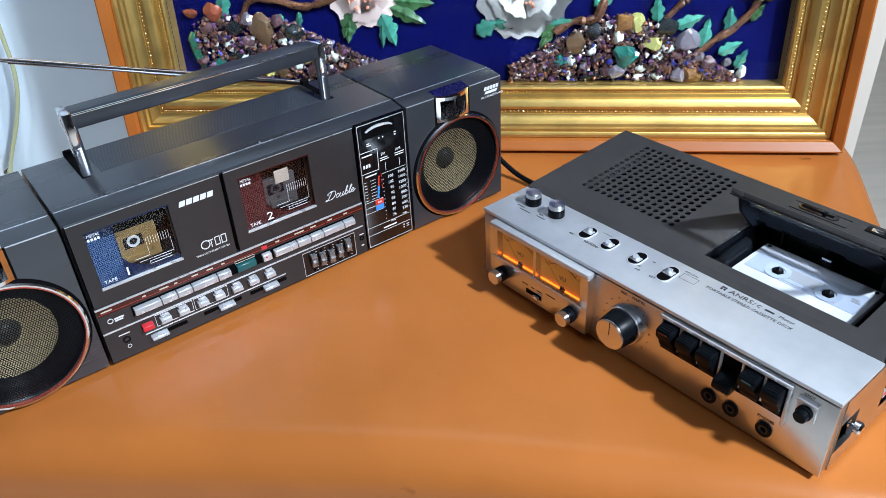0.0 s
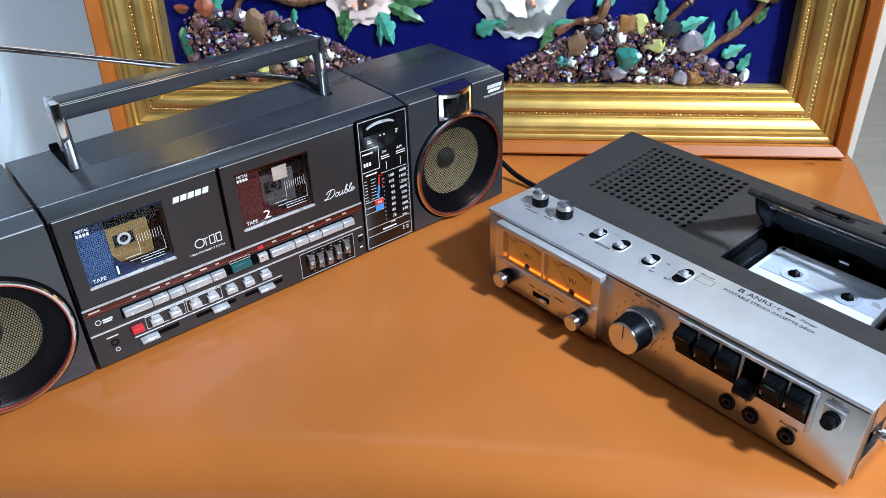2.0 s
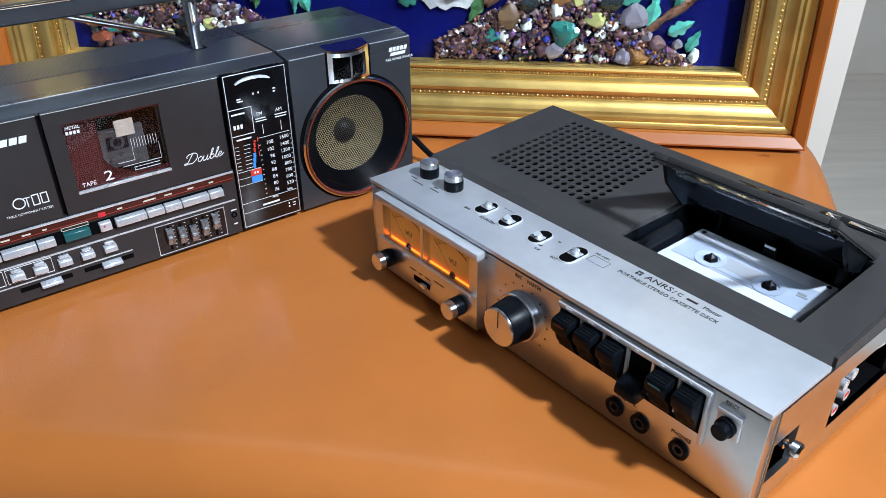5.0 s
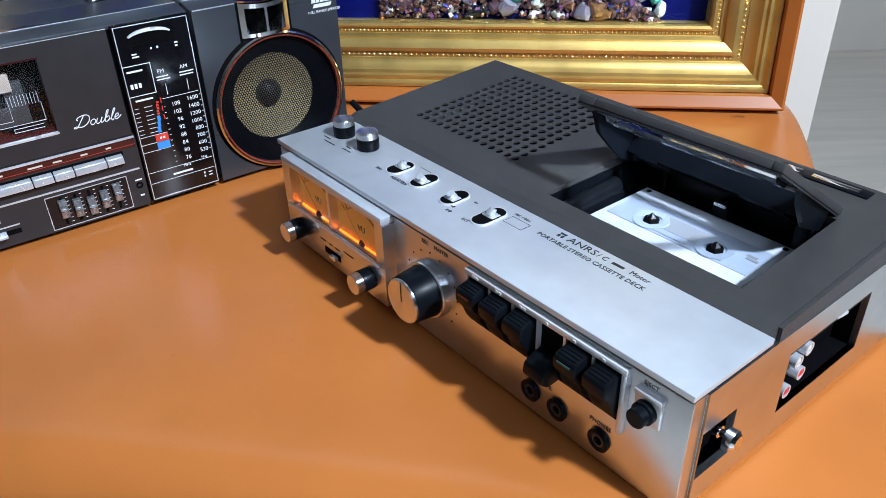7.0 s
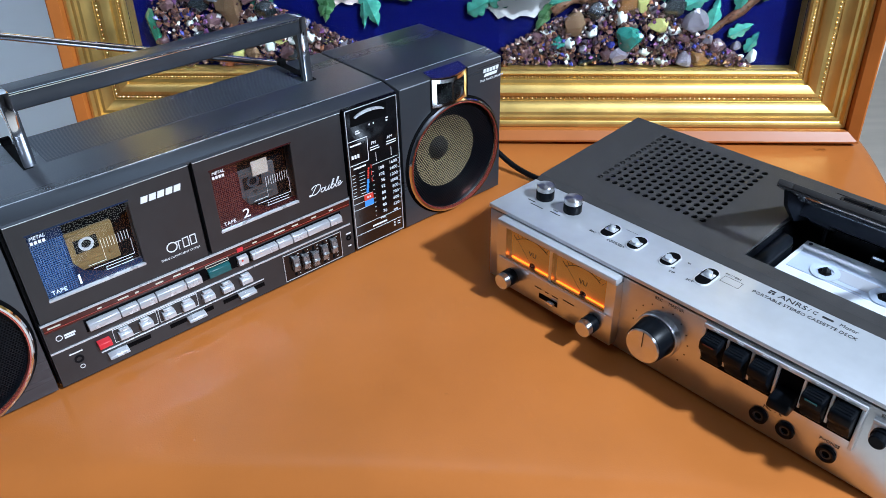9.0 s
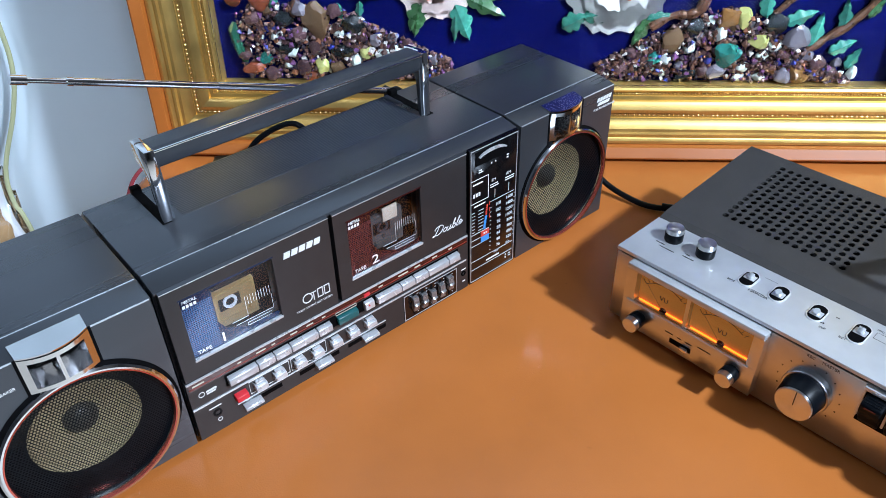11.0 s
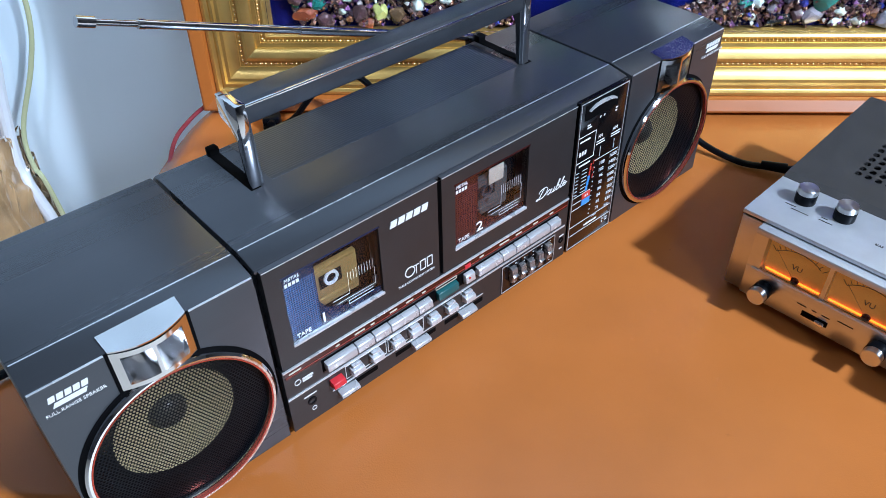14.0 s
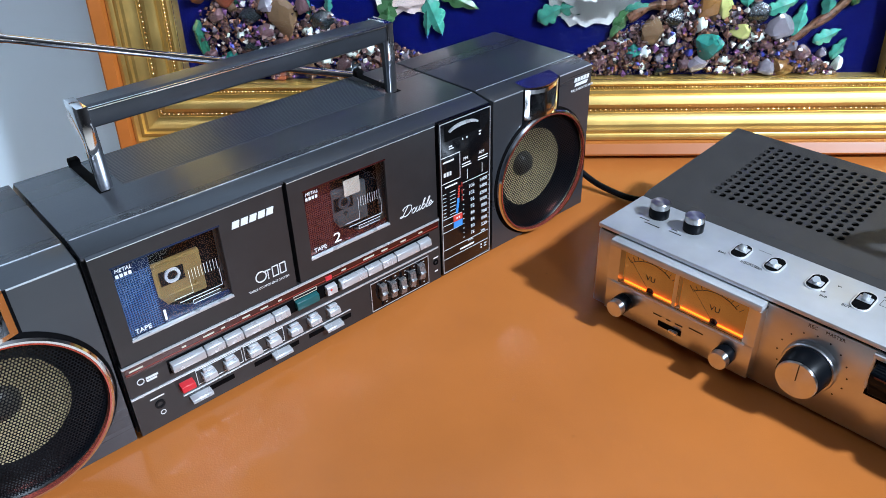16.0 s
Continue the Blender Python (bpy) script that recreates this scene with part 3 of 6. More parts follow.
def cassette_door(box, x0, x1, wx0, wx1, number, mask, grid, shell):
    z0, z1, wz0, wz1 = 0.0635, 0.1424, 0.0785, 0.1312
    y = -0.0082
    door = part("cassette_door", holed(x0, x1, z0, z1, wx0, wx1, wz0, wz1, y, -0.002), FRONT, box, "charcoal cassette door")
    part("door_edge", prism([(y - 0.0003, z1 - 0.0004), (y - 0.0003, z1), (y + 0.0004, z1 + 0.0003), (-0.002, z1 + 0.0003), (-0.002, z1)], x0, x1), CHARCOAL_TOP, door, "bevelled top edge")
    # Silver strip in place of the glint on the door's top edge.
    part("door_glint", block((x0, y - 0.0005, z1 - 0.0005), (x1, y + 0.0001, z1)), SILVER, door)
    # window well
    part("window_well", block((wx0 - 0.001, 0.0052, wz0 - 0.001), (wx1 + 0.001, 0.0060, wz1 + 0.001)), BLACK_MATT, door)
    w = wx1 - wx0
    mk = part("window_mask", flat([(wx0, wz0), (wx1, wz0), (wx1, wz0 + 0.0040), (wx0 + 0.62 * w, wz0 + 0.0042), (wx0 + 0.40 * w, wz0 + 0.0120), (wx0 + 0.33 * w, wz0 + 0.0200), (wx0 + 0.33 * w, wz1), (wx0, wz1)], -0.0052, -0.0046), mask, door, "tinted window mask")
    lines = [(wx0 + 0.0008 + 0.0016 * i, wz0 + 0.0008, wx0 + 0.0011 + 0.0016 * i, wz1 - 0.009) for i in range(13)] + [(wx0 + 0.0006, wz0 + 0.0012 + 0.0016 * i, wx0 + 0.32 * w, wz0 + 0.0015 + 0.0016 * i) for i in range(27)]
    part("grid", bars(lines, -0.0054, -0.0051), grid, mk)
    # the cassette seen inside
    cs = part("inner_cassette", merge(block((wx0 + 0.30 * w, 0.0005, wz0 + 0.008), (wx0 + 0.82 * w, 0.0045, wz0 + 0.0385), 0.0008), block((wx0 + 0.34 * w, -0.0010, wz0 + 0.0335), (wx0 + 0.78 * w, 0.0008, wz0 + 0.0375)), block((wx0 + 0.36 * w, -0.0010, wz0 + 0.012), (wx0 + 0.74 * w, 0.0008, wz0 + 0.015)), block((wx0 + 0.34 * w, -0.0022, wz0 + 0.010), (wx0 + 0.37 * w, 0.0008, wz0 + 0.0375))), shell, door)
    hx = wx0 + 0.52 * w
    part("hub", annulus([(0.0052, -0.0015), (0.0052, 0.001), (0.0034, 0.001), (0.0034, -0.0015)], (hx, 0, wz0 + 0.0285), 24), CHARCOAL if number == "2" else SILVER, cs)
    part("tape_window", block((hx - 0.008, -0.0003, wz0 + 0.0225), (hx + 0.008, 0.0007, wz0 + 0.0345)), BLACK, cs)
    if number == "2":
        # Tan rectangle in the upper part of the second window.
        part("pale_patch", block((wx0 + 0.52 * w, -0.0025, wz0 + 0.0330), (wx0 + 0.72 * w, -0.0019, wz0 + 0.0455)), TAN_PATCH, cs)
    scale = [(wx0 + 0.64 * w + 0.0021 * i, wz0 + 0.0235, wx0 + 0.64 * w + 0.0021 * i + 0.0002, wz0 + 0.0310) for i in range(10)]
    scale += [(wx0 + 0.64 * w, wz0 + 0.014, wx0 + 0.642 * w, wz0 + 0.0235), (wx0 + 0.46 * w, wz0 + 0.0138, wx0 + 0.642 * w, wz0 + 0.0141), (wx0 + 0.93 * w, wz0 + 0.0105, wx0 + 0.933 * w, wz0 + 0.0235), (wx0 + 0.50 * w, wz0 + 0.0103, wx0 + 0.933 * w, wz0 + 0.0106), (wx0 + 0.62 * w, wz0 + 0.0055, wx0 + 0.90 * w, wz0 + 0.0058), (wx0 + 0.62 * w, wz0 + 0.0080, wx0 + 0.90 * w, wz0 + 0.0083), (wx0 + 0.62 * w, wz0 + 0.0055, wx0 + 0.623 * w, wz0 + 0.0083)]
    part("tape_scale", bars(scale, -0.0066, -0.0063), WHITE_INK, door)
    pane = part("window_pane", block((wx0, -0.0072, wz0), (wx1, -0.0062, wz1)), TINTED, door, "clear plastic window")
    pane.visible_shadow = False
    part("window_trim", block((wx0 - 0.0006, y - 0.0008, wz0 - 0.0014), (wx1 + 0.0006, -0.0060, wz0 + 0.0004), 0.0003), SILVER, door, "silver sill")
    part("window_trim", block((wx0 - 0.0008, y - 0.0002, wz1 - 0.0002), (wx1 + 0.0008, -0.0060, wz1 + 0.0009)), mask, door)
    lettering("TAPE", 0.0046, on_front(wx0 + 0.0030, -0.0075, wz0 + 0.0030), WHITE_INK, door)
    lettering(number, 0.0112, on_front(wx0 + 0.0195, -0.0075, wz0 + 0.0035), WHITE_INK, door, stretch=1.3)
    lettering("METAL", 0.0034, on_front(wx0 + 0.0014, -0.0075, wz1 - 0.0042), WHITE_INK, door, shear=0.2)
    part("fine_print", bars([(wx0 + 0.0014 + 0.0026 * i, wz1 - 0.0078, wx0 + 0.0032 + 0.0026 * i, wz1 - 0.0056) for i in range(4)], -0.0077, -0.0073), WHITE_INK, door)
    return door


def script_word(x, z, size):
    """The word Double in flowing script, drawn as thin raised strokes."""
    strokes = (
        [(0.42, 1.0), (0.26, 0.5), (0.10, 0.06), (-0.06, 0.0), (-0.12, 0.08), (0.0, 0.14), (0.25, 0.03), (0.58, 0.06), (0.84, 0.4), (0.80, 0.84), (0.50, 1.02), (0.12, 0.95), (-0.04, 0.76), (0.06, 0.66)],
        [(1.15, 0.5), (0.99, 0.36), (0.99, 0.14), (1.13, 0.0), (1.28, 0.12), (1.30, 0.36), (1.15, 0.5)],
        [(1.42, 0.5), (1.38, 0.15), (1.48, 0.0), (1.65, 0.12), (1.74, 0.5), (1.70, 0.12), (1.78, 0.0), (1.90, 0.12)],
        [(1.90, 0.12), (2.06, 0.6), (2.12, 1.0), (2.02, 0.95), (1.97, 0.4), (2.02, 0.05), (2.15, 0.0), (2.28, 0.2), (2.20, 0.45), (2.05, 0.35)],
        [(2.36, 0.1), (2.54, 0.7), (2.58, 1.0), (2.48, 0.95), (2.42, 0.3), (2.50, 0.0), (2.62, 0.1)],
        [(2.62, 0.2), (2.85, 0.28), (2.88, 0.45), (2.75, 0.5), (2.66, 0.25), (2.75, 0.02), (2.95, 0.1), (3.10, 0.3)])
    return merge(*[tube([(x + size * (u + 0.28 * v), -0.0083, z + size * 0.80 * v) for u, v in st], size * 0.034, 6, 4) for st in strokes])


def key_cap(x0, x1, z0, z1, proud, mat, box, name="button", label=""):
    bm = prism([(-0.0078, z0), (-0.0078 - proud, z0 + 0.0010), (-0.0078 - proud * 0.85, z1 - 0.0012), (-0.0078, z1)], x0, x1, 0.0004)
    return part(name, bm, mat, box, label)


def boombox():
    box = thing("boombox", B, "dark charcoal double-cassette boombox with handle and raised chrome aerial", "boombox")
    left = speaker(box, -0.1225, -0.0022, -0.0625)
    right = speaker(box, 0.3226, 0.4450, 0.3795)
    nameplate(left, -0.1150)
    nameplate(right, 0.4215)
    # middle body, hollow behind the doors
    top = [(-0.0050, 0.1435), (0.0125, 0.1468), (0.112, 0.1465), (0.128, 0.132), (0.128, 0.0045), (0.0065, 0.0045), (0.0065, 0.1405), (-0.0050, 0.1405)]
    body = part("main_body", prism(top, 0.0, 0.3205, 0.0009), CHARCOAL_TOP, box, "charcoal top and back housing")
    part("edge_glint", block((0.0012, 0.0120, 0.1465), (0.3193, 0.0127, 0.1470)), EDGE_GLINT, body)
    part("lower_frame", block((0.0, -0.0020, 0.0045), (0.3205, 0.0070, 0.0640)), BLACK, box)
    for a, b in ((0.0, 0.0018), (0.1287, 0.1318), (0.2610, 0.3205)):
        part("door_post", block((a, -0.0020, 0.0640), (b, 0.0070, 0.1405)), BLACK, box)
    ribbed = [(0.058, 0.1464), (0.058, 0.1469)]
    for i in range(23):
        ribbed += [(0.0600 + 0.0022 * i, 0.1469), (0.0605 + 0.0022 * i, 0.14705), (0.0611 + 0.0022 * i, 0.14705), (0.0616 + 0.0022 * i, 0.1469)]
    ribbed += [(0.1112, 0.1469), (0.1112, 0.1464)]
    ribs = prism(ribbed, 0.052, 0.268)
    part("ribbed_panel", ribs, RIB, body, "finely ribbed raised panel")
    for x in (0.0395, 0.2780):
        part("handle_slot", merge(block((x - 0.0035, 0.056, 0.1464), (x + 0.0035, 0.112, 0.1470)), block((x - 0.0036, 0.106, 0.1464), (x + 0.0036, 0.1125, 0.1520), 0.0010)), BLACK_MATT, body, "black handle pivot slot")
    door1 = cassette_door(box, 0.0020, 0.1285, 0.0130, 0.0812, "1", BLUE_WINDOW, BLUE_LINE, AMBER_SHELL)
    door2 = cassette_door(box, 0.1320, 0.2608, 0.1435, 0.2126, "2", RED_WINDOW, RED_LINE, SMOKE_SHELL)
    # maker's mark as a plain slanted bar, model mark as plain blocks
    for i in range(5):
        x = 0.0893 + 0.0062 * i
        part("badge", flat([(x, 0.1256), (x + 0.0050, 0.1256), (x + 0.0063, 0.1304), (x + 0.0013, 0.1304)], -0.0088, -0.0080), WHITE_INK, door1, "silver-white slanted badge piece")
    part("badge", merge(annulus([(0.0043, -0.0086), (0.0043, -0.0081), (0.0035, -0.0081), (0.0035, -0.0086)], (0.1030, 0, 0.0825), 28), bars([(0.1080, 0.0782, 0.1087, 0.0858), (0.1062, 0.0851, 0.1106, 0.0858)], -0.0086, -0.0081), outline(0.1116, 0.0782, 0.1165, 0.0866, 0.0007, -0.0086, -0.0081), outline(0.1175, 0.0782, 0.1224, 0.0866, 0.0007, -0.0086, -0.0081)), WHITE_INK, door1, "white model badge")
    lettering("TABLE COMPONENT SYSTEM", 0.0024, on_front(0.0925, -0.0083, 0.0732), WHITE_INK, door1)
    part("lettering", script_word(0.2245, 0.0778, 0.0102), WHITE_INK, door2, "white handwritten-style word")
    # control panel
    panel = part("control_panel", block((0.0010, -0.0080, 0.0045), (0.2625, -0.0018, 0.0628)), FRONT, box, "charcoal control panel")
    part("silver_line", block((0.0010, -0.0092, 0.0608), (0.2615, -0.0078, 0.0624), 0.0003), SILVER, panel, "bright silver strip")
    part("legend_strip", block((0.0025, -0.0084, 0.0540), (0.2610, -0.0078, 0.0600)), RED_STRIP, panel, "dark red legend strip")
    part("red_line", block((0.0025, -0.0086, 0.0557), (0.2610, -0.0083, 0.0561)), DULL_RED, panel)
    part("legend", bars([(0.0050, 0.0572, 0.0140, 0.0584)], -0.0087, -0.0083), CREAM, panel)
    for x, w in ((0.040, 0.003), (0.055, 0.008), (0.068, 0.003), (0.084, 0.006), (0.098, 0.006), (0.112, 0.003), (0.166, 0.004), (0.186, 0.010), (0.203, 0.006), (0.222, 0.005), (0.240, 0.004)):
        part("legend", bars([(x, 0.0570, x + w, 0.0582)], -0.0087, -0.0083), CREAM, panel)
    part("silver_line", block((0.0010, -0.0088, 0.0354), (0.2600, -0.0078, 0.0365)), SILVER, panel, "thin silver strip")
    part("key_recess", block((0.0285, -0.0083, 0.0420), (0.2510, -0.0078, 0.0528)), BLACK_MATT, panel)
    for a, b in ((0.0300, 0.0530), (0.0538, 0.0672), (0.0680, 0.0810), (0.0818, 0.1050), (0.1058, 0.1180), (0.1622, 0.1858), (0.1866, 0.2000), (0.2008, 0.2142), (0.2150, 0.2372), (0.2380, 0.2498)):
        key_cap(a, b, 0.0436, 0.0512, 0.0055, KEY_SILVER, panel, label="silver piano-key button")
    key_cap(0.1245, 0.1432, 0.0432, 0.0512, 0.0045, TEAL, panel, label="dark teal button")
    part("legend", outline(0.1240, 0.0520, 0.1435, 0.0548, 0.0004, -0.0089, -0.0085), CREAM, panel)
    part("indicator", block((0.1515, -0.0092, 0.0550), (0.1570, -0.0080, 0.0585), 0.0003), RED_BUTTON, panel)
    b = key_cap(0.1502, 0.1590, 0.0430, 0.0515, 0.0045, SILVER, panel, label="silver record-mute button")
    part("dot", turn([(0.0008, -0.0124), (0.0008, -0.0118)], (0.1535, 0, 0.0482), seg=10), RED_INK, b)
    part("small_mark", merge(annulus([(0.0024, -0.0084), (0.0024, -0.0079), (0.0019, -0.0079), (0.0019, -0.0084)], (0.0100, 0, 0.0468), 20), bars([(0.0135, 0.0465, 0.0215, 0.0480), (0.0135, 0.0445, 0.0205, 0.0458)], -0.0084, -0.0079)), WHITE_INK, panel)
    # rocker keys
    for i, x in enumerate((0.0367, 0.0526, 0.0690, 0.0872, 0.1030, 0.1204, 0.1370, 0.1539)):
        k = key_cap(x - 0.0048, x + 0.0048, 0.0250, 0.0312, 0.0060, RED_BUTTON if i == 0 else SILVER, panel, "rocker_key", "red record key" if i == 0 else "silver rocker key")
        if i:
            part("cap", block((x - 0.0036, -0.0112, 0.0316), (x + 0.0036, -0.0080, 0.0336), 0.0005), SILVER, k)
    part("printed_frame", merge(outline(0.0445, 0.0225, 0.0785, 0.0345, 0.0003, -0.0086, -0.0079), outline(0.0800, 0.0225, 0.1120, 0.0345, 0.0003, -0.0086, -0.0079)), WHITE_INK, panel)
    part("silver_line", block((0.0330, -0.0086, 0.0192), (0.1700, -0.0079, 0.0200)), SILVER, panel)
    for a, b2, kx in ((0.0380, 0.0700, 0.0440), (0.0860, 0.1230, 0.1075), (0.1320, 0.1700, 0.1526)):
        part("slider_slot", block((a, -0.0083, 0.0128), (b2, -0.0078, 0.0165)), BLACK_MATT, panel)
        key_cap(kx - 0.0075, kx + 0.0075, 0.0124, 0.0168, 0.0062, KEY_SILVER, panel, "slider_knob", "silver slider knob")
    part("headphone_jack", annulus([(0.0034, -0.0086), (0.0034, -0.0078), (0.0019, -0.0070), (0.0019, -0.0086)], (0.0174, 0, 0.0230), 24), BLACK, panel)
    part("headphone_mark", merge(annulus([(0.0019, -0.0083), (0.0019, -0.0079), (0.0014, -0.0079), (0.0014, -0.0083)], (0.0180, 0, 0.0155), 16), bars([(0.0120, 0.0288, 0.0215, 0.0298)], -0.0083, -0.0079)), WHITE_INK, panel)
    part("microphone_jack", annulus([(0.0026, -0.0086), (0.0026, -0.0078), (0.0014, -0.0070), (0.0014, -0.0086)], (0.2572, 0, 0.0222), 20), BLACK_MATT, panel)
    part("small_mark", bars([(0.2548, 0.0262, 0.2600, 0.0272), (0.2560, 0.0130, 0.2592, 0.0142)], -0.0083, -0.0079), WHITE_INK, panel)
    # equaliser
    eq = part("equalizer", block((0.1900, -0.0084, 0.0062), (0.2490, -0.0078, 0.0328)), GLOSS_BLACK, panel, "black graphic equalizer field")
    part("frame", outline(0.1900, 0.0062, 0.2490, 0.0328, 0.0005, -0.0088, -0.0083), SILVER, eq)
    for i, z in enumerate((0.0215, 0.0195, 0.0180, 0.0200, 0.0225)):
        x = 0.2005 + 0.0098 * i
        part("slot", block((x - 0.0010, -0.0086, 0.0085), (x + 0.0010, -0.0083, 0.0305)), BLACK_MATT, eq)
        part("slider", prism([(-0.0084, z - 0.0074), (-0.0122, z - 0.0066), (-0.0128, z - 0.0010), (-0.0146, z), (-0.0128, z + 0.0010), (-0.0122, z + 0.0066), (-0.0084, z + 0.0074)], x - 0.0028, x + 0.0028, 0.0004), SLIDER, eq, "grey metallic equalizer slider")
        part("scale", bars([(x + 0.0034, 0.0095 + 0.0033 * k, x + 0.0048, 0.0098 + 0.0033 * k) for k in range(7)], -0.0087, -0.0083), WHITE_INK, eq)
    tuner(box)
    # feet
    for x in (-0.11, 0.02, 0.30, 0.43):
        for y in (0.010, 0.105):
            part("foot", turn([(0.007, 0.0001), (0.0075, 0.0046)], (x, y, 0), "z", 16), BLACK_MATT, box)
    # handle
    grip = prism([(0.0705, 0.1850), (0.0585, 0.1882), (0.0575, 0.2004), (0.0600, 0.2027), (0.0760, 0.2027), (0.0780, 0.2004), (0.0770, 0.1882)], 0.0385, 0.2755, 0.0012)
    h = part("handle", grip, CHARCOAL, box, "charcoal carrying handle bar")
    part("grip_edge", block((0.0390, 0.0566, 0.1999), (0.2750, 0.0584, 0.2018), 0.0005), CHROME, h, "thin chrome line")
    for x, s in ((0.0405, 1), (0.2745, -1)):
        leg = [(0.0560, 0.1470), (0.0618, 0.1470), (0.0640, 0.1778), (0.0680, 0.1841), (0.0780, 0.1873), (0.0800, 0.1904), (0.0800, 0.2029), (0.0565, 0.2029), (0.0560, 0.1859)]
        part("leg", prism(leg, x - 0.0035, x + 0.0035, 0.0009), CHROME, h, "chrome handle leg")
        part("leg_pad", prism([(0.0575, 0.1479), (0.0608, 0.1479), (0.0630, 0.1787), (0.0672, 0.1855), (0.0770, 0.1886), (0.0770, 0.1950), (0.0590, 0.1950)], x + s * 0.0035, x + s * 0.0052), CHARCOAL, h)
    # aerial
    a, b3 = Vector((0.297, 0.1345, 0.1350)), Vector((-0.0096, 0.1277, 0.2454))
    d = (b3 - a).normalized()
    L = (b3 - a).length
    rod = part("aerial", merge(tube([a, a + d * L * 0.55], 0.0032, 14, 1), tube([a + d * L * 0.54, a + d * (L - 0.036)], 0.0027, 14, 1)), CHROME, box, "chrome telescopic aerial")
    part("thin_section", merge(tube([a + d * (L - 0.040), b3], 0.0019, 12, 1), tube([a + d * (L - 0.038), a + d * (L - 0.034)], 0.0031, 12, 1)), CHROME, rod)
    part("tip", tube([b3 - d * 0.009, b3 + d * 0.001], 0.0034, 14, 1), CHROME, rod)
    part("pivot", merge(block((0.290, 0.1270, 0.1230), (0.306, 0.1400, 0.1365), 0.0015), tube([(0.2935, 0.1270, 0.1350), (0.2935, 0.1420, 0.1350)], 0.0042, 14, 1)), BLACK, rod)
    return box


def tuner(box):
    y = -0.0088
    t = part("tuner_panel", block((0.2640, y, 0.0052), (0.3196, -0.0018, 0.1430), 0.0004), GLOSS_BLACK, box, "gloss black tuner dial panel")
    part("frame", outline(0.2650, 0.0068, 0.3186, 0.1418, 0.0006, y - 0.0004, y + 0.0001), SILVER, t, "silver outline")
    part("tuning_slot", block((0.2700, y - 0.0003, 0.1262), (0.3075, y + 0.0001, 0.1392)), BLACK_MATT, t)
    arc = [radians(a) for a in range(20, 161, 10)]
    part("tuning_wheel", flat([(0.2890 + 0.0165 * math.cos(a), 0.1318 + 0.0064 * math.sin(a)) for a in arc] + [(0.2890 + 0.0155 * math.cos(a), 0.1318 + 0.0040 * math.sin(a)) for a in arc[::-1]], y - 0.0018, y + 0.0001), SILVER, t, "silver thumb tuning wheel")
    ink = []
    ink += [(0.2740, 0.1205, 0.2775, 0.1215), (0.2740, 0.1185, 0.2790, 0.1195), (0.2880, 0.1225, 0.2892, 0.1240), (0.2925, 0.1225, 0.2937, 0.1240), (0.3060, 0.1235, 0.3085, 0.1245), (0.3060, 0.1210, 0.3080, 0.1222)]
    ink += [(0.2655, 0.1130, 0.2850, 0.1135), (0.2850, 0.0905, 0.2855, 0.1135), (0.2655, 0.0905, 0.2850, 0.0910), (0.2655, 0.0584, 0.2865, 0.0587), (0.2655, 0.0523, 0.2770, 0.0526), (0.2655, 0.0461, 0.2868, 0.0464)]
    ink += [(0.2875, 0.1010, 0.2965, 0.1018), (0.2875, 0.0988, 0.2975, 0.0996), (0.3050, 0.1010, 0.3160, 0.1018), (0.3050, 0.0988, 0.3155, 0.0996), (0.2930, 0.0870, 0.2934, 0.0955), (0.3095, 0.0870, 0.3099, 0.0955), (0.2880, 0.0845, 0.3165, 0.0848)]
    ink += [(0.2675, 0.1085 - 0.0001, 0.2790, 0.1097), (0.2690, 0.0865, 0.2820, 0.0878)]
    ink += [(0.2680, 0.0965, 0.2700, 0.1000), (0.2710, 0.0965, 0.2730, 0.1000), (0.2740, 0.0965, 0.2760, 0.1000)]
    ink += [(0.2665, 0.0608 + 0.0034 * i, 0.2700, 0.0611 + 0.0034 * i) for i in range(7)] + [(0.2740, 0.0608 + 0.0034 * i, 0.2800, 0.0611 + 0.0034 * i) for i in range(7)]
    ink += [(0.2660, 0.0290, 0.3170, 0.0293), (0.2660, 0.0200, 0.3170, 0.0203), (0.2840, 0.0225, 0.3000, 0.0240), (0.3080, 0.0165, 0.3092, 0.0180), (0.3080, 0.0135, 0.3092, 0.0150), (0.3120, 0.0165, 0.3150, 0.0172), (0.3120, 0.0140, 0.3150, 0.0147)]
    ink += [(0.3165, 0.0365 + 0.0045 * i, 0.3178, 0.0369 + 0.0045 * i) for i in range(11)] + [(0.2880, 0.0330 + 0.0045 * i, 0.2893, 0.0334 + 0.0045 * i) for i in range(11)]
    part("dial_print", bars(ink, y - 0.0003, y + 0.0001), WHITE_INK, t)
    lettering("FM", 0.0042, on_front(0.2890, y - 0.0001, 0.1040), WHITE_INK, t)
    lettering("AM", 0.0042, on_front(0.3060, y - 0.0001, 0.1040), WHITE_INK, t)
    part("level_bar", bars([(0.2802 + 0.0007 * (i // 2), 0.0598 + 0.0022 * i, 0.2826 + 0.0007 * (i // 2), 0.0618 + 0.0022 * i) for i in range(6)], y - 0.0003, y + 0.0001), BLUE_INK, t, "blue level marks")
    part("level_bar", bars([(0.2824 + 0.0005 * (i // 2), 0.0734 + 0.0022 * i, 0.2842 + 0.0005 * (i // 2), 0.0750 + 0.0022 * i) for i in range(5)] + [(0.2868, 0.0690 + 0.0065 * i, 0.2874, 0.0730 + 0.0065 * i) for i in range(3)], y - 0.0003, y + 0.0001), RED_INK, t, "red level marks")
    part("indicator", block((0.2770, y - 0.0006, 0.0527), (0.2868, y + 0.0001, 0.0582)), RED_INK, t, "red indicator field")
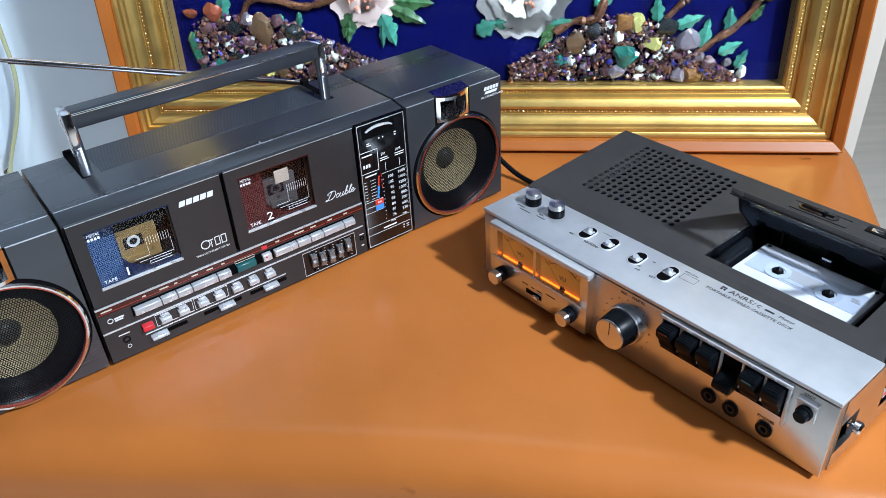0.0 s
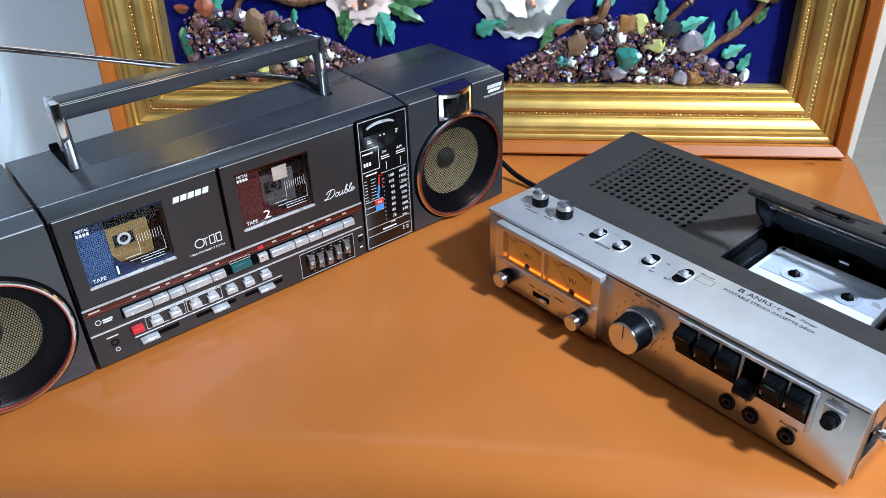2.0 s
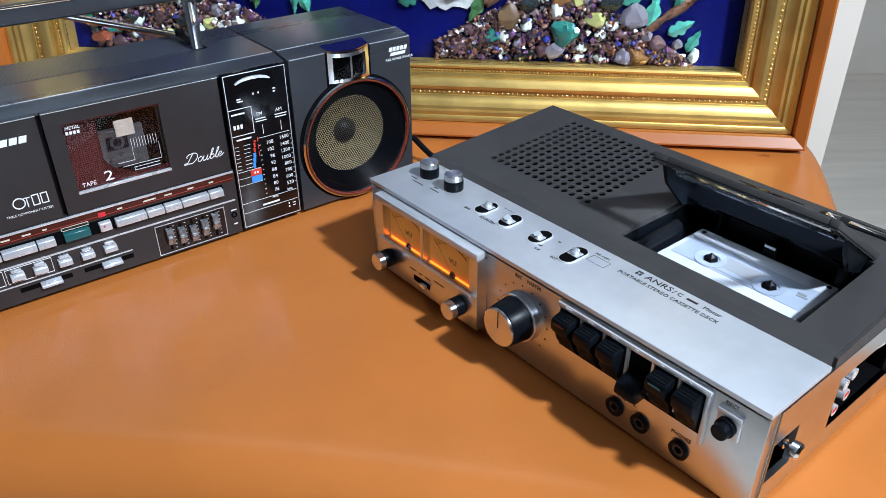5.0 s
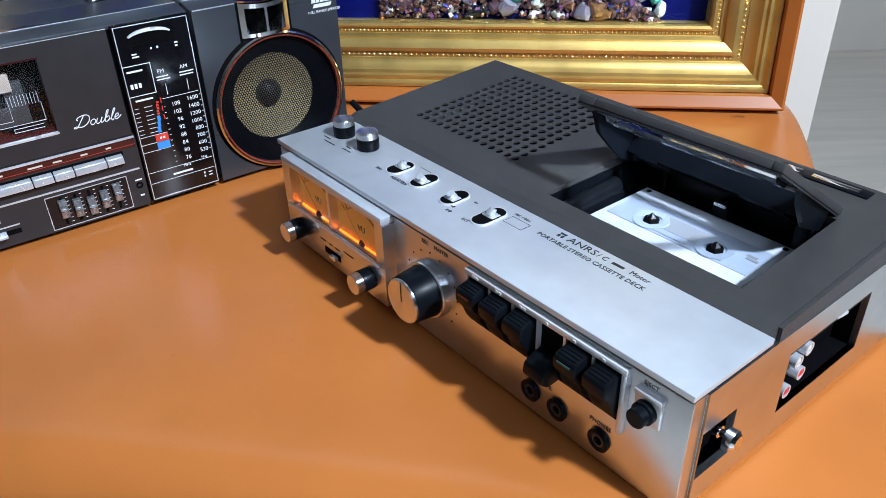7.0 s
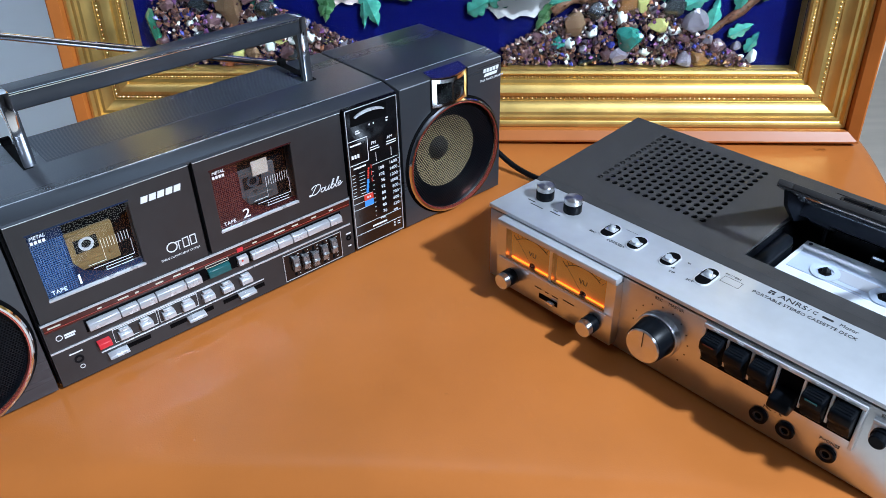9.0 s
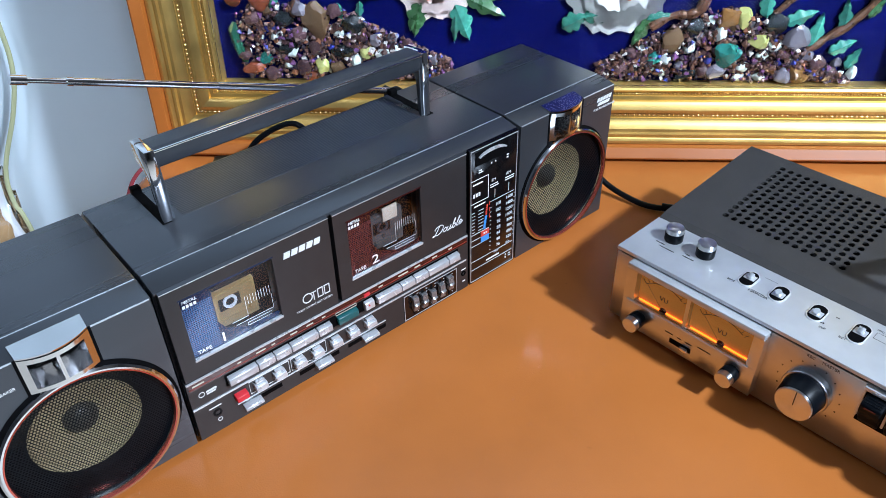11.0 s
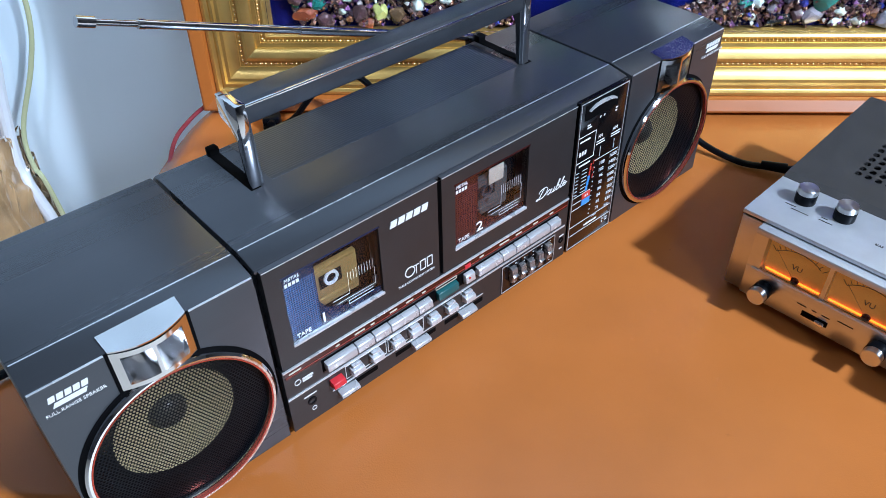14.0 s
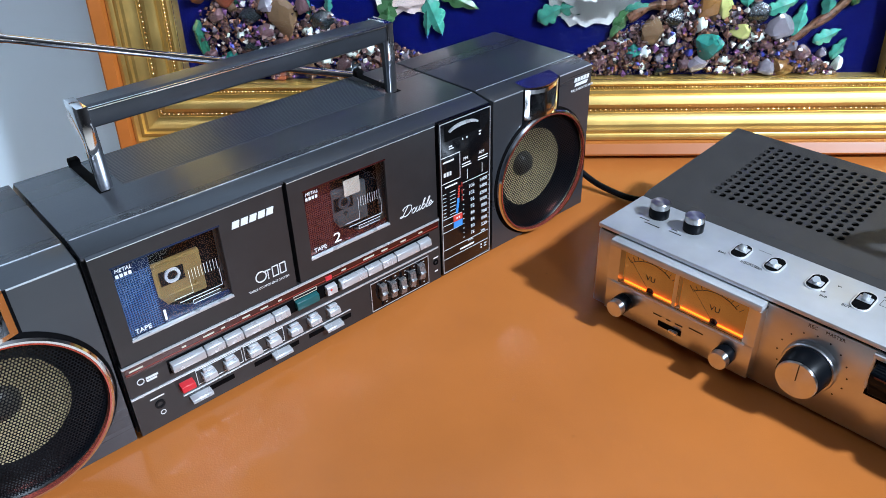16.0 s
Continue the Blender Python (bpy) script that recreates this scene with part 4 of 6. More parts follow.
    part("small_print", bars([(0.2800, 0.0545, 0.2815, 0.0563), (0.2825, 0.0545, 0.2840, 0.0563)], y - 0.0008, y - 0.0005), WHITE_INK, t)
    part("indicator", block((0.2772, y - 0.0006, 0.0466), (0.2868, y + 0.0001, 0.0524)), BLUE_INK, t, "blue indicator field")
    for i, s in enumerate(("108", "102", "96", "92", "88", "84", "80", "76")):
        lettering(s, 0.0045, on_front(0.3010, y - 0.0001, 0.0775 - 0.0064 * i), WHITE_INK, t, "dial_number", align="RIGHT")
    for i, s in enumerate(("1600", "1400", "1200", "1000", "800", "700", "600", "530")):
        lettering(s, 0.0045, on_front(0.3155, y - 0.0001, 0.0790 - 0.0062 * i), WHITE_INK, t, "dial_number", align="RIGHT")
    lettering("MHz", 0.0030, on_front(0.2935, y - 0.0001, 0.0270), WHITE_INK, t)
    lettering("kHz", 0.0030, on_front(0.3085, y - 0.0001, 0.0300), WHITE_INK, t)


boombox()


# ---- cassette deck ----
def deck_z(y):
    return 0.0785 + (y - 0.062) * 0.0600


def slab(x0, x1, y0, y1, low=0.050):
    """A piece of the sloping top cover."""
    bm = bmesh.new()
    v = [bm.verts.new(p) for p in ((x0, y0, low), (x1, y0, low), (x1, y1, low), (x0, y1, low), (x0, y0, deck_z(y0)), (x1, y0, deck_z(y0)), (x1, y1, deck_z(y1)), (x0, y1, deck_z(y1)))]
    for f in ((0, 3, 2, 1), (4, 5, 6, 7), (0, 1, 5, 4), (1, 2, 6, 5), (2, 3, 7, 6), (3, 0, 4, 7)):
        bm.faces.new([v[i] for i in f])
    return bm


def drilled(x0, x1, y0, y1, cols, rows, r):
    """Sheet of round holes in straight rows in the sloping cover, each with its wall."""
    bm = bmesh.new()
    px, py = (x1 - x0) / cols, (y1 - y0) / rows
    for j in range(rows):
        ox = x0
        ya, yb = y0 + j * py, y0 + (j + 1) * py
        for i in range(cols):
            cx, cy = ox + (i + 0.5) * px, (ya + yb) / 2
            outer, inner, low = [], [], []
            for k in range(12):
                a = 2 * math.pi * (k + 0.5) / 12
                c, s = math.cos(a), math.sin(a)
                q = min(px / 2 / abs(c), py / 2 / abs(s))
                outer.append(bm.verts.new((cx + q * c, cy + q * s, deck_z(cy + q * s))))
                inner.append(bm.verts.new((cx + r * c, cy + r * s, deck_z(cy + r * s))))
                low.append(bm.verts.new((cx + r * c, cy + r * s, deck_z(cy + r * s) - 0.0012)))
            for k in range(12):
                n = (k + 1) % 12
                bm.faces.new((outer[k], outer[n], inner[n], inner[k]))
                bm.faces.new((inner[k], inner[n], low[n], low[k]))
            for sx in (-1, 1):
                for sy in (-1, 1):
                    near = sorted(outer, key=lambda v: (v.co.x - cx - sx * px / 2) ** 2 + (v.co.y - cy - sy * py / 2) ** 2)[:2]
                    y = cy + sy * py / 2
                    bm.faces.new((near[0], near[1], bm.verts.new((cx + sx * px / 2, y, deck_z(y)))))
    for f in bm.faces:
        f.normal_update()
        if f.normal.z < -0.1:
            f.normal_flip()
    return bm


def knob(parent, name, x, z, y0, r, length, label, knurl=0.0):
    body = part(name, turn([(r * 0.94, y0), (r, y0 - 0.001), (r, y0 - length * 0.60), (r * 0.98, y0 - length * 0.62), (0.0, y0 - length * 0.62)], (x, 0, z), seg=72, knurl=knurl), BLACK, parent, label)
    part("cap", turn([(r * 0.95, y0 - length * 0.60), (r * 0.95, y0 - length * 0.97), (r * 0.88, y0 - length), (0.0, y0 - length)], (x, 0, z), seg=48), TURNED, body, "turned aluminium cap")
    return body


def flat_text(body, size, x, y, z, mat, parent, turned=0.0, **kw):
    return lettering(body, size, Matrix.Translation((x, y, z)) @ Matrix.Rotation(radians(turned), 4, "Z"), mat, parent, **kw)


def cassette_deck():
    deck = thing("cassette_deck", J, "silver and dark grey portable cassette deck, lid open, amber meters lit", "cassette deck")
    case = part("case", merge(block((0.0015, 0.0015, 0.0040), (0.3385, 0.0100, 0.0700)), block((0.0015, 0.0100, 0.0040), (0.0060, 0.1980, 0.0700)), block((0.0060, 0.1930, 0.0040), (0.3385, 0.1980, 0.0700)), block((0.0060, 0.0100, 0.0040), (0.3340, 0.1930, 0.0100))), ALUMINIUM, deck, "satin aluminium case")
    # right side wall, with its two recesses
    turned = Matrix.Rotation(radians(90), 4, "Z")
    part("side_wall", holed(0.0580, 0.1980, 0.0040, 0.0700, 0.0760, 0.1530, 0.0195, 0.0560, -0.3395, -0.3360), ALUMINIUM, case, "satin aluminium side panel", m=turned)
    part("side_wall", holed(0.0100, 0.0580, 0.0040, 0.0700, 0.0110, 0.0360, 0.0195, 0.0470, -0.3395, -0.3360), ALUMINIUM, case, m=turned)
    part("socket_recess", tray(0.0180, 0.0575, 0.0745, 0.1545, 0.3240, 0.3392, 0.0015, 0.0022), BLACK_MATT, case, "black recess for sockets", m=Matrix(((0, 0, 1, 0), (0, 1, 0, 0), (1, 0, 0, 0), (0, 0, 0, 1))))
    for y, z, c in ((0.0850, 0.0270, RED_BUTTON), (0.0960, 0.0325, RED_BUTTON), (0.0905, 0.0425, CREAM), (0.0985, 0.0465, CREAM)):
        so = part("phono_socket", merge(turn([(0.0038, 0.3262), (0.0038, 0.3385), (0.0027, 0.3385), (0.0027, 0.3300)], (0, y, z), "x", 20)), SILVER, case, "phono socket")
        part("insert", turn([(0.0026, 0.3262), (0.0026, 0.3378), (0.0011, 0.3386)], (0, y, z), "x", 16), c, so)
    part("selector_lever", tube([(0.327, 0.118, 0.046), (0.335, 0.124, 0.050), (0.337, 0.134, 0.051)], 0.0013, 8), SILVER, case)
    part("strap_recess", block((0.3290, 0.0110, 0.0195), (0.3305, 0.0360, 0.0470)), BLACK_MATT, case)
    part("strap_stud", turn([(0.0030, 0.3305), (0.0030, 0.3390), (0.0018, 0.3392), (0.0018, 0.3420), (0.0048, 0.3425), (0.0050, 0.3465), (0.0035, 0.3480), (0.0, 0.3480)], (0, 0.0265, 0.0385), "x", 24), CHROME, case, "chrome strap stud")
    part("seam", block((0.3388, 0.0098, 0.0042), (0.3396, 0.0104, 0.0700)), BRONZE, case)
    for x in (0.02, 0.32):
        for y in (0.02, 0.18):
            part("foot", turn([(0.008, 0.0001), (0.009, 0.0041)], (x, y, 0), "z", 16), BLACK_MATT, deck)
    # front panel, top plate
    part("front_panel", block((0.0, -0.0003, 0.0042), (0.3392, 0.0016, 0.0702), 0.0005), ALUMINIUM, deck, "satin aluminium front panel")
    part("shadow_gap", block((0.0012, 0.0008, 0.0700), (0.3385, 0.0560, 0.0730)), BLACK_MATT, deck)
    plate = part("top_plate", block((0.0, -0.0022, 0.0727), (0.3400, 0.0550, 0.0762), 0.0007), PLATE, deck, "silver top control plate")
    # sloping dark cover with the loudspeaker holes and the cassette well
    gx0, gx1, gy0, gy1 = 0.0365, 0.1430, 0.0875, 0.1875
    well = (0.1840, 0.3110, 0.0735, 0.1580)
    cover = merge(slab(0.0005, well[0], 0.062, gy0), slab(0.0005, gx0, gy0, gy1), slab(gx1, well[0], gy0, gy1), slab(0.0005, well[0], gy1, 0.2000), slab(well[1], 0.3370, 0.062, 0.2000), slab(well[0], well[1], 0.062, well[2]), slab(well[0], well[1], well[3], 0.2000), prism([(0.0552, 0.0700), (0.0552, 0.0757), (0.062, 0.0785), (0.062, 0.0700)], 0.0005, 0.3370), prism([(0.2, 0.05), (0.2, 0.0868), (0.2035, 0.083), (0.2035, 0.05)], 0.0005, 0.3370), drilled(gx0, gx1, gy0, gy1, 14, 13, 0.0027))
    top = part("top_cover", cover, DECK_DARK, deck, "dark grey textured top cover with rows of drilled holes", smooth=None)
    part("speaker_cloth", block((gx0, gy0, 0.0640), (gx1, gy1, 0.0700)), BLACK_MATT, top)
    part("cover_edge", merge(prism([(0.062, 0.0700), (0.062, 0.0772), (0.2, 0.0853), (0.2, 0.0700)], 0.3370, 0.3390), ), DECK_DARK, top, smooth=None)
    part("slot_plate", merge(block((0.196, 0.1800, deck_z(0.181)), (0.246, 0.1925, deck_z(0.1925) + 0.0003))), DECK_DARK, top, m=Matrix.Translation((0, 0, -0.0002)))
    part("slot_rim", flat_oval(0.2190, 0.1868, 0.0175, 0.0046, deck_z(0.180), deck_z(0.1868) + 0.0012), GLOSS_BLACK, top, "glossy oval slot rim")
    part("latch", block((0.2225, 0.1850, deck_z(0.186)), (0.2262, 0.1888, deck_z(0.186) + 0.0032), 0.0006), BLACK, top)
    part("slot", block((0.204, 0.1855, deck_z(0.186)), (0.232, 0.1885, deck_z(0.1885) + 0.0015)), BLACK_MATT, top)
    part("slot", merge(block((0.196, 0.1800, deck_z(0.180)), (0.246, 0.1806, deck_z(0.181) + 0.0004)), block((0.196, 0.1920, deck_z(0.192)), (0.246, 0.1926, deck_z(0.193) + 0.0004))), BLACK_MATT, top)
    lg = part("badge_plate", block((0.258, 0.1868, deck_z(0.187) - 0.001), (0.312, 0.1968, deck_z(0.1968) + 0.0003), 0.0003), BLACK, top, "dark maker's plate")
    part("badge", merge(prism([(0.1895, deck_z(0.1895)), (0.1895, deck_z(0.1895) + 0.0010), (0.1945, deck_z(0.1945) + 0.0010), (0.1945, deck_z(0.1945))], 0.262, 0.272, 0.0004), prism([(0.1900, deck_z(0.19)), (0.1900, deck_z(0.19) + 0.0009), (0.1940, deck_z(0.194) + 0.0009), (0.1940, deck_z(0.194))], 0.278, 0.306, 0.0004)), CHROME, lg)
    # well
    x0, x1, y0, y1 = well
    part("cassette_well", tray(x0 - 0.0004, x1 + 0.0004, y0 - 0.0004, y1 + 0.0004, 0.0440, 0.0772, 0.0012, 0.0060), BLACK, deck, "black cassette well")
    part("head_cover", merge(tube([(0.1905, 0.083, 0.0665), (0.1905, 0.128, 0.0690)], 0.0058, 16, 1), block((0.186, 0.080, 0.0500), (0.196, 0.130, 0.0660))), BLACK, deck, "rounded black mechanism cover")
    for a, b in (((0.2080, 0.1500, 0.0500), (0.2110, 0.1560, 0.0770)), ((0.2460, 0.1470, 0.0640), (0.2560, 0.1570, 0.0720)), ((0.2950, 0.1480, 0.0500), (0.3030, 0.1560, 0.0780))):
        part("eject_arm", block(a, b, 0.0008), BLACK, deck)
    part("spring_clip", block((0.2470, 0.1462, 0.0712), (0.2550, 0.1482, 0.0735), 0.0004), CHROME, deck)
    for x in (0.2285, 0.2710):
        part("spindle", turn([(0.0030, 0.0500), (0.0030, 0.0670), (0.0, 0.0700)], (x, 0.1150, 0), "z", 6), BLACK, deck)
    # lid, raised on its rear hinge
    lm = Matrix.Translation((0, 0.1640, 0.0835)) @ Matrix.Rotation(radians(-33.5), 4, "X")
    lid = part("lid", merge(block((0.1880, -0.0890, 0.0), (0.1990, 0.0, 0.0045), 0.0008), block((0.3040, -0.0890, 0.0), (0.3100, 0.0, 0.0045), 0.0008), block((0.1990, -0.0890, 0.0), (0.3040, -0.0820, 0.0045), 0.0008), block((0.1990, -0.0260, 0.0), (0.3040, 0.0, 0.0045), 0.0008)), DECK_DARK, deck, "dark lid frame, open", m=lm)
    part("lid_lining", merge(block((0.1884, -0.0886, -0.0012), (0.1988, -0.0002, -0.0002)), block((0.3042, -0.0886, -0.0012), (0.3098, -0.0002, -0.0002)), block((0.1988, -0.0886, -0.0012), (0.3042, -0.0822, -0.0002)), block((0.1988, -0.0258, -0.0012), (0.3042, -0.0002, -0.0002))), LINING, lid, "glossy black underside of the lid")
    pn = part("lid_window", block((0.1990, -0.0820, 0.0008), (0.3040, -0.0260, 0.0030)), SMOKED, lid, "clear lid window")
    pn.visible_shadow = False
    part("cheek", prism([(-0.0780, 0.0), (-0.0100, 0.0), (-0.0100, -0.0120), (-0.0350, -0.0170), (-0.0640, -0.0100)], 0.1905, 0.1935), BLACK, lid)
    part("cheek", prism([(-0.0560, 0.0), (-0.0100, 0.0), (-0.0100, -0.0120), (-0.0300, -0.0150), (-0.0480, -0.0070)], 0.3045, 0.3075), BLACK, lid)
    part("cassette_guide", merge(block((0.1935, -0.0320, -0.0110), (0.3045, -0.0290, 0.0)), block((0.1935, -0.0110, -0.0110), (0.3045, -0.0080, 0.0)), block((0.2020, -0.0320, -0.0125), (0.2160, -0.0080, -0.0100)), block((0.2700, -0.0320, -0.0125), (0.2960, -0.0080, -0.0100))), BLACK, lid)
    bar = part("clear_bar", prism([(-0.0790, 0.0002), (-0.0740, -0.0035), (-0.0640, -0.0035), (-0.0600, 0.0002)], 0.2010, 0.3030), SMOKED, lid, "clear plastic edge")
    bar.visible_shadow = False
    # knobs and switches on the top plate
    for x, lab in ((0.0270, "BAL"), (0.0560, "TONE")):
        k = part("rotary_knob", turn([(0.0072, 0.0762), (0.0075, 0.0768), (0.0075, 0.0835), (0.0073, 0.0842), (0.0, 0.0842)], (x, 0.0360, 0), "z", 40), BLACK, plate, "black knob with aluminium cap")
        part("cap", turn([(0.0072, 0.0838), (0.0072, 0.0880), (0.0066, 0.0887), (0.0, 0.0887)], (x, 0.0360, 0), "z", 40), TURNED_TOP, k)
    for x, lean in ((0.0955, 1), (0.1200, -1), (0.1490, -1), (0.1790, 1)):
        big = 0.0122 if x > 0.17 else 0.0104
        across = Matrix.Translation((x, 0.0335, 0)) @ Matrix.Rotation(radians(90), 4, "Z")
        sw = part("lever_switch", flat_oval(0, 0, big - 0.0004, 0.0060, 0.0755, 0.0770), BEZEL, plate, "recessed lever switch", m=across)
        part("well", flat_oval(0, 0, big - 0.0011, 0.0052, 0.0766, 0.0772), BLACK_MATT, sw)
        part("slide", block((lean * 0.0016 - 0.0034, -0.0044, 0.0768), (lean * 0.0016 + 0.0034, 0.0044, 0.0777), 0.0005), SILVER, sw, "bright slide")
        part("lever", tube([(lean * 0.0008, 0, 0.0770), (lean * 0.0018, 0, 0.0785), (lean * 0.0030, 0, 0.0806)], [0.0027, 0.0025, 0.0024], 14, 3), SILVER, sw, "chrome lever")
    for box in ((0.1030, 0.0440, 0.1130, 0.0443), (0.1030, 0.0240, 0.1130, 0.0243)):
        part("printed_line", hbars([box], 0.0763), BLACK_INK, plate)
    part("printed_frame", hbars([(0.1870, 0.0440, 0.2010, 0.0443), (0.1870, 0.0365, 0.2010, 0.0368), (0.2008, 0.0366, 0.2011, 0.0442), (0.1870, 0.0366, 0.1873, 0.0442)], 0.0763), BLACK_INK, plate)
    z = 0.07628
    flat_text("ANRS", 0.0068, 0.2245, 0.0470, z, BLACK_INK, plate, stretch=1.15)
    part("mark", hbars([(0.2172, 0.0502, 0.2215, 0.0518), (0.2172, 0.0472, 0.2190, 0.0496), (0.2198, 0.0472, 0.2215, 0.0496)], 0.0763), BLACK_INK, plate)
    flat_text("/ C", 0.0052, 0.2450, 0.0472, z, BLACK_INK, plate)
    flat_text("Motor", 0.0046, 0.2660, 0.0472, z, BLACK_INK, plate)
    part("small_print", hbars([(0.2545, 0.0478, 0.2620, 0.0498)], 0.0763), BLACK_INK, plate)
    flat_text("PORTABLE STEREO CASSETTE DECK", 0.0043, 0.2090, 0.0405, z, BLACK_INK, plate, stretch=1.02)
    flat_text("BIAS", 0.0030, 0.0835, 0.0225, z, BLACK_INK, plate)
    flat_text("EQUALIZER", 0.0030, 0.1010, 0.0215, z, BLACK_INK, plate)
    flat_text("off", 0.0028, 0.1545, 0.0255, z, BLACK_INK, plate)
    flat_text("on", 0.0028, 0.1600, 0.0385, z, BLACK_INK, plate)
    flat_text("INP", 0.0030, 0.1560, 0.0205, z, BLACK_INK, plate)
    flat_text("ECT", 0.0030, 0.1700, 0.0205, z, BLACK_INK, plate)
    flat_text("MIC / DIN", 0.0027, 0.1860, 0.0462, z, BLACK_INK, plate)
    part("small_print", hbars([(0.0180, 0.0245, 0.0260, 0.0255), (0.0240, 0.0210, 0.0370, 0.0220), (0.0440, 0.0260, 0.0490, 0.0270), (0.0440, 0.0225, 0.0540, 0.0235)], 0.0763), BLACK_INK, plate)
    meters(deck)
    transport(deck)
    return deck


def flat_oval(cx, cy, rx, ry, z0, z1):
    bm = bmesh.new()
    lo, hi = [], []
    for i in range(24):
        a = 2 * math.pi * i / 24
        x = cx + math.copysign(max(rx - ry, 0), math.cos(a)) + ry * math.cos(a)
        y = cy + ry * math.sin(a)
        lo.append(bm.verts.new((x, y, z0)))
        hi.append(bm.verts.new((x, y, z1)))
    bm.faces.new(hi)
    for i in range(24):
        bm.faces.new((lo[i], lo[(i + 1) % 24], hi[(i + 1) % 24], hi[i]))
    bmesh.ops.recalc_face_normals(bm, faces=bm.faces)
    return bm


def hbars(boxes, z):
    """Printed bars lying on a level plate, (x0, y0, x1, y1) each."""
    return merge(*[block((a, b, z - 0.0004), (c, d, z)) for a, b, c, d in boxes])


def meters(deck):
    """Proud panel with two lit meters, two knobs and a slide switch."""
    y = -0.0090
    x0, x1, z0, z1 = 0.0165, 0.1345, 0.0100, 0.0722
    ma, mb, mc, md, me0, me1 = 0.0262, 0.0710, 0.0740, 0.1262, 0.0372, 0.0665
    p = part("meter_panel", block((x0, y, z0), (x1, 0.0, me0), 0.0006), ALUMINIUM, deck, "proud aluminium meter panel")
    part("upper_lip", block((x0, y - 0.0008, me1), (x1, 0.0, z1), 0.0014), PLATE, p, "bright rounded upper lip")
    for a, b, dy in ((x0, ma, 0.0), (md, x1, 0.0), (mb, mc, 0.001)):
        part("upright", block((a, y + dy, me0), (b, 0.0, me1)), ALUMINIUM, p)
    part("lower_lip", block((x0 + 0.004, y - 0.0010, me0 - 0.0014), (x1 - 0.006, y + 0.0005, me0 + 0.0002), 0.0004), BEZEL, p)
    for a, b in ((ma, mb), (mc, md)):
        m = part("meter", block((a, -0.0016, me0), (b, -0.0006, me1)), AMBER, p, "lit amber level meter")
        c = (a + b) / 2
        ticks = []
        for i in range(11):
            an = radians(132 - 8.4 * i)
            ticks.append(tube([(c + 0.026 * math.cos(an), -0.0018, me0 + 0.026 * math.sin(an) - 0.002), (c + (0.029 if i % 2 else 0.0305) * math.cos(an), -0.0018, me0 + (0.029 if i % 2 else 0.0305) * math.sin(an) - 0.002)], 0.00022, 5, 1))
        ticks.append(tube([(c + 0.0255 * math.cos(radians(q)), -0.0018, me0 - 0.002 + 0.0255 * math.sin(radians(q))) for q in range(132, 46, -8)], 0.00028, 5, 1))
        part("scale", merge(*ticks), ORANGE_WIRE, m)
        part("needle", tube([(c, -0.0024, me0 + 0.001), (c - 0.017, -0.0024, me0 + 0.0195)], 0.00012, 6, 1), ORANGE_WIRE, m)
        part("pivot", turn([(0.0032, -0.0030), (0.0026, -0.0040), (0.0, -0.0042)], (c + 0.002, 0, me0 + 0.0005), seg=20), RED_STRIP, m)
        part("lamp", block((a + 0.002, -0.0034, me0 + 0.0001), (b - 0.002, -0.0024, me0 + 0.0007)), FILAMENT, m, "glowing meter lamp")
        lettering("VU", 0.0062, on_front(c + 0.0005, -0.0018, me0 + 0.0085), ORANGE_WIRE, m, align="CENTER")
        pane = part("meter_pane", block((a, y + 0.0018, me0), (b, y + 0.0026, me1)), PANE, m)
        pane.visible_shadow = False
    knob(p, "level_knob", 0.0340, 0.0235, y, 0.0070, 0.0135, "black knob with aluminium cap", 0.0003)
    knob(p, "level_knob", 0.1180, 0.0240, y, 0.0070, 0.0135, "black knob with aluminium cap", 0.0003)
    part("switch_slot", block((0.0640, y - 0.0003, 0.0175), (0.0830, y + 0.0002, 0.0222)), BLACK_MATT, p)
    part("slide_switch", block((0.0745, y - 0.0040, 0.0184), (0.0815, y - 0.0001, 0.0213), 0.0009), CHROME, p, "chrome slide switch")
    part("small_print", bars([(0.0590, 0.0258, 0.0660, 0.0266), (0.0700, 0.0258, 0.0735, 0.0266), (0.0770, 0.0258, 0.0830, 0.0266), (0.0880, 0.0280, 0.0990, 0.0288)], y - 0.0003, y), BLACK_INK, p)


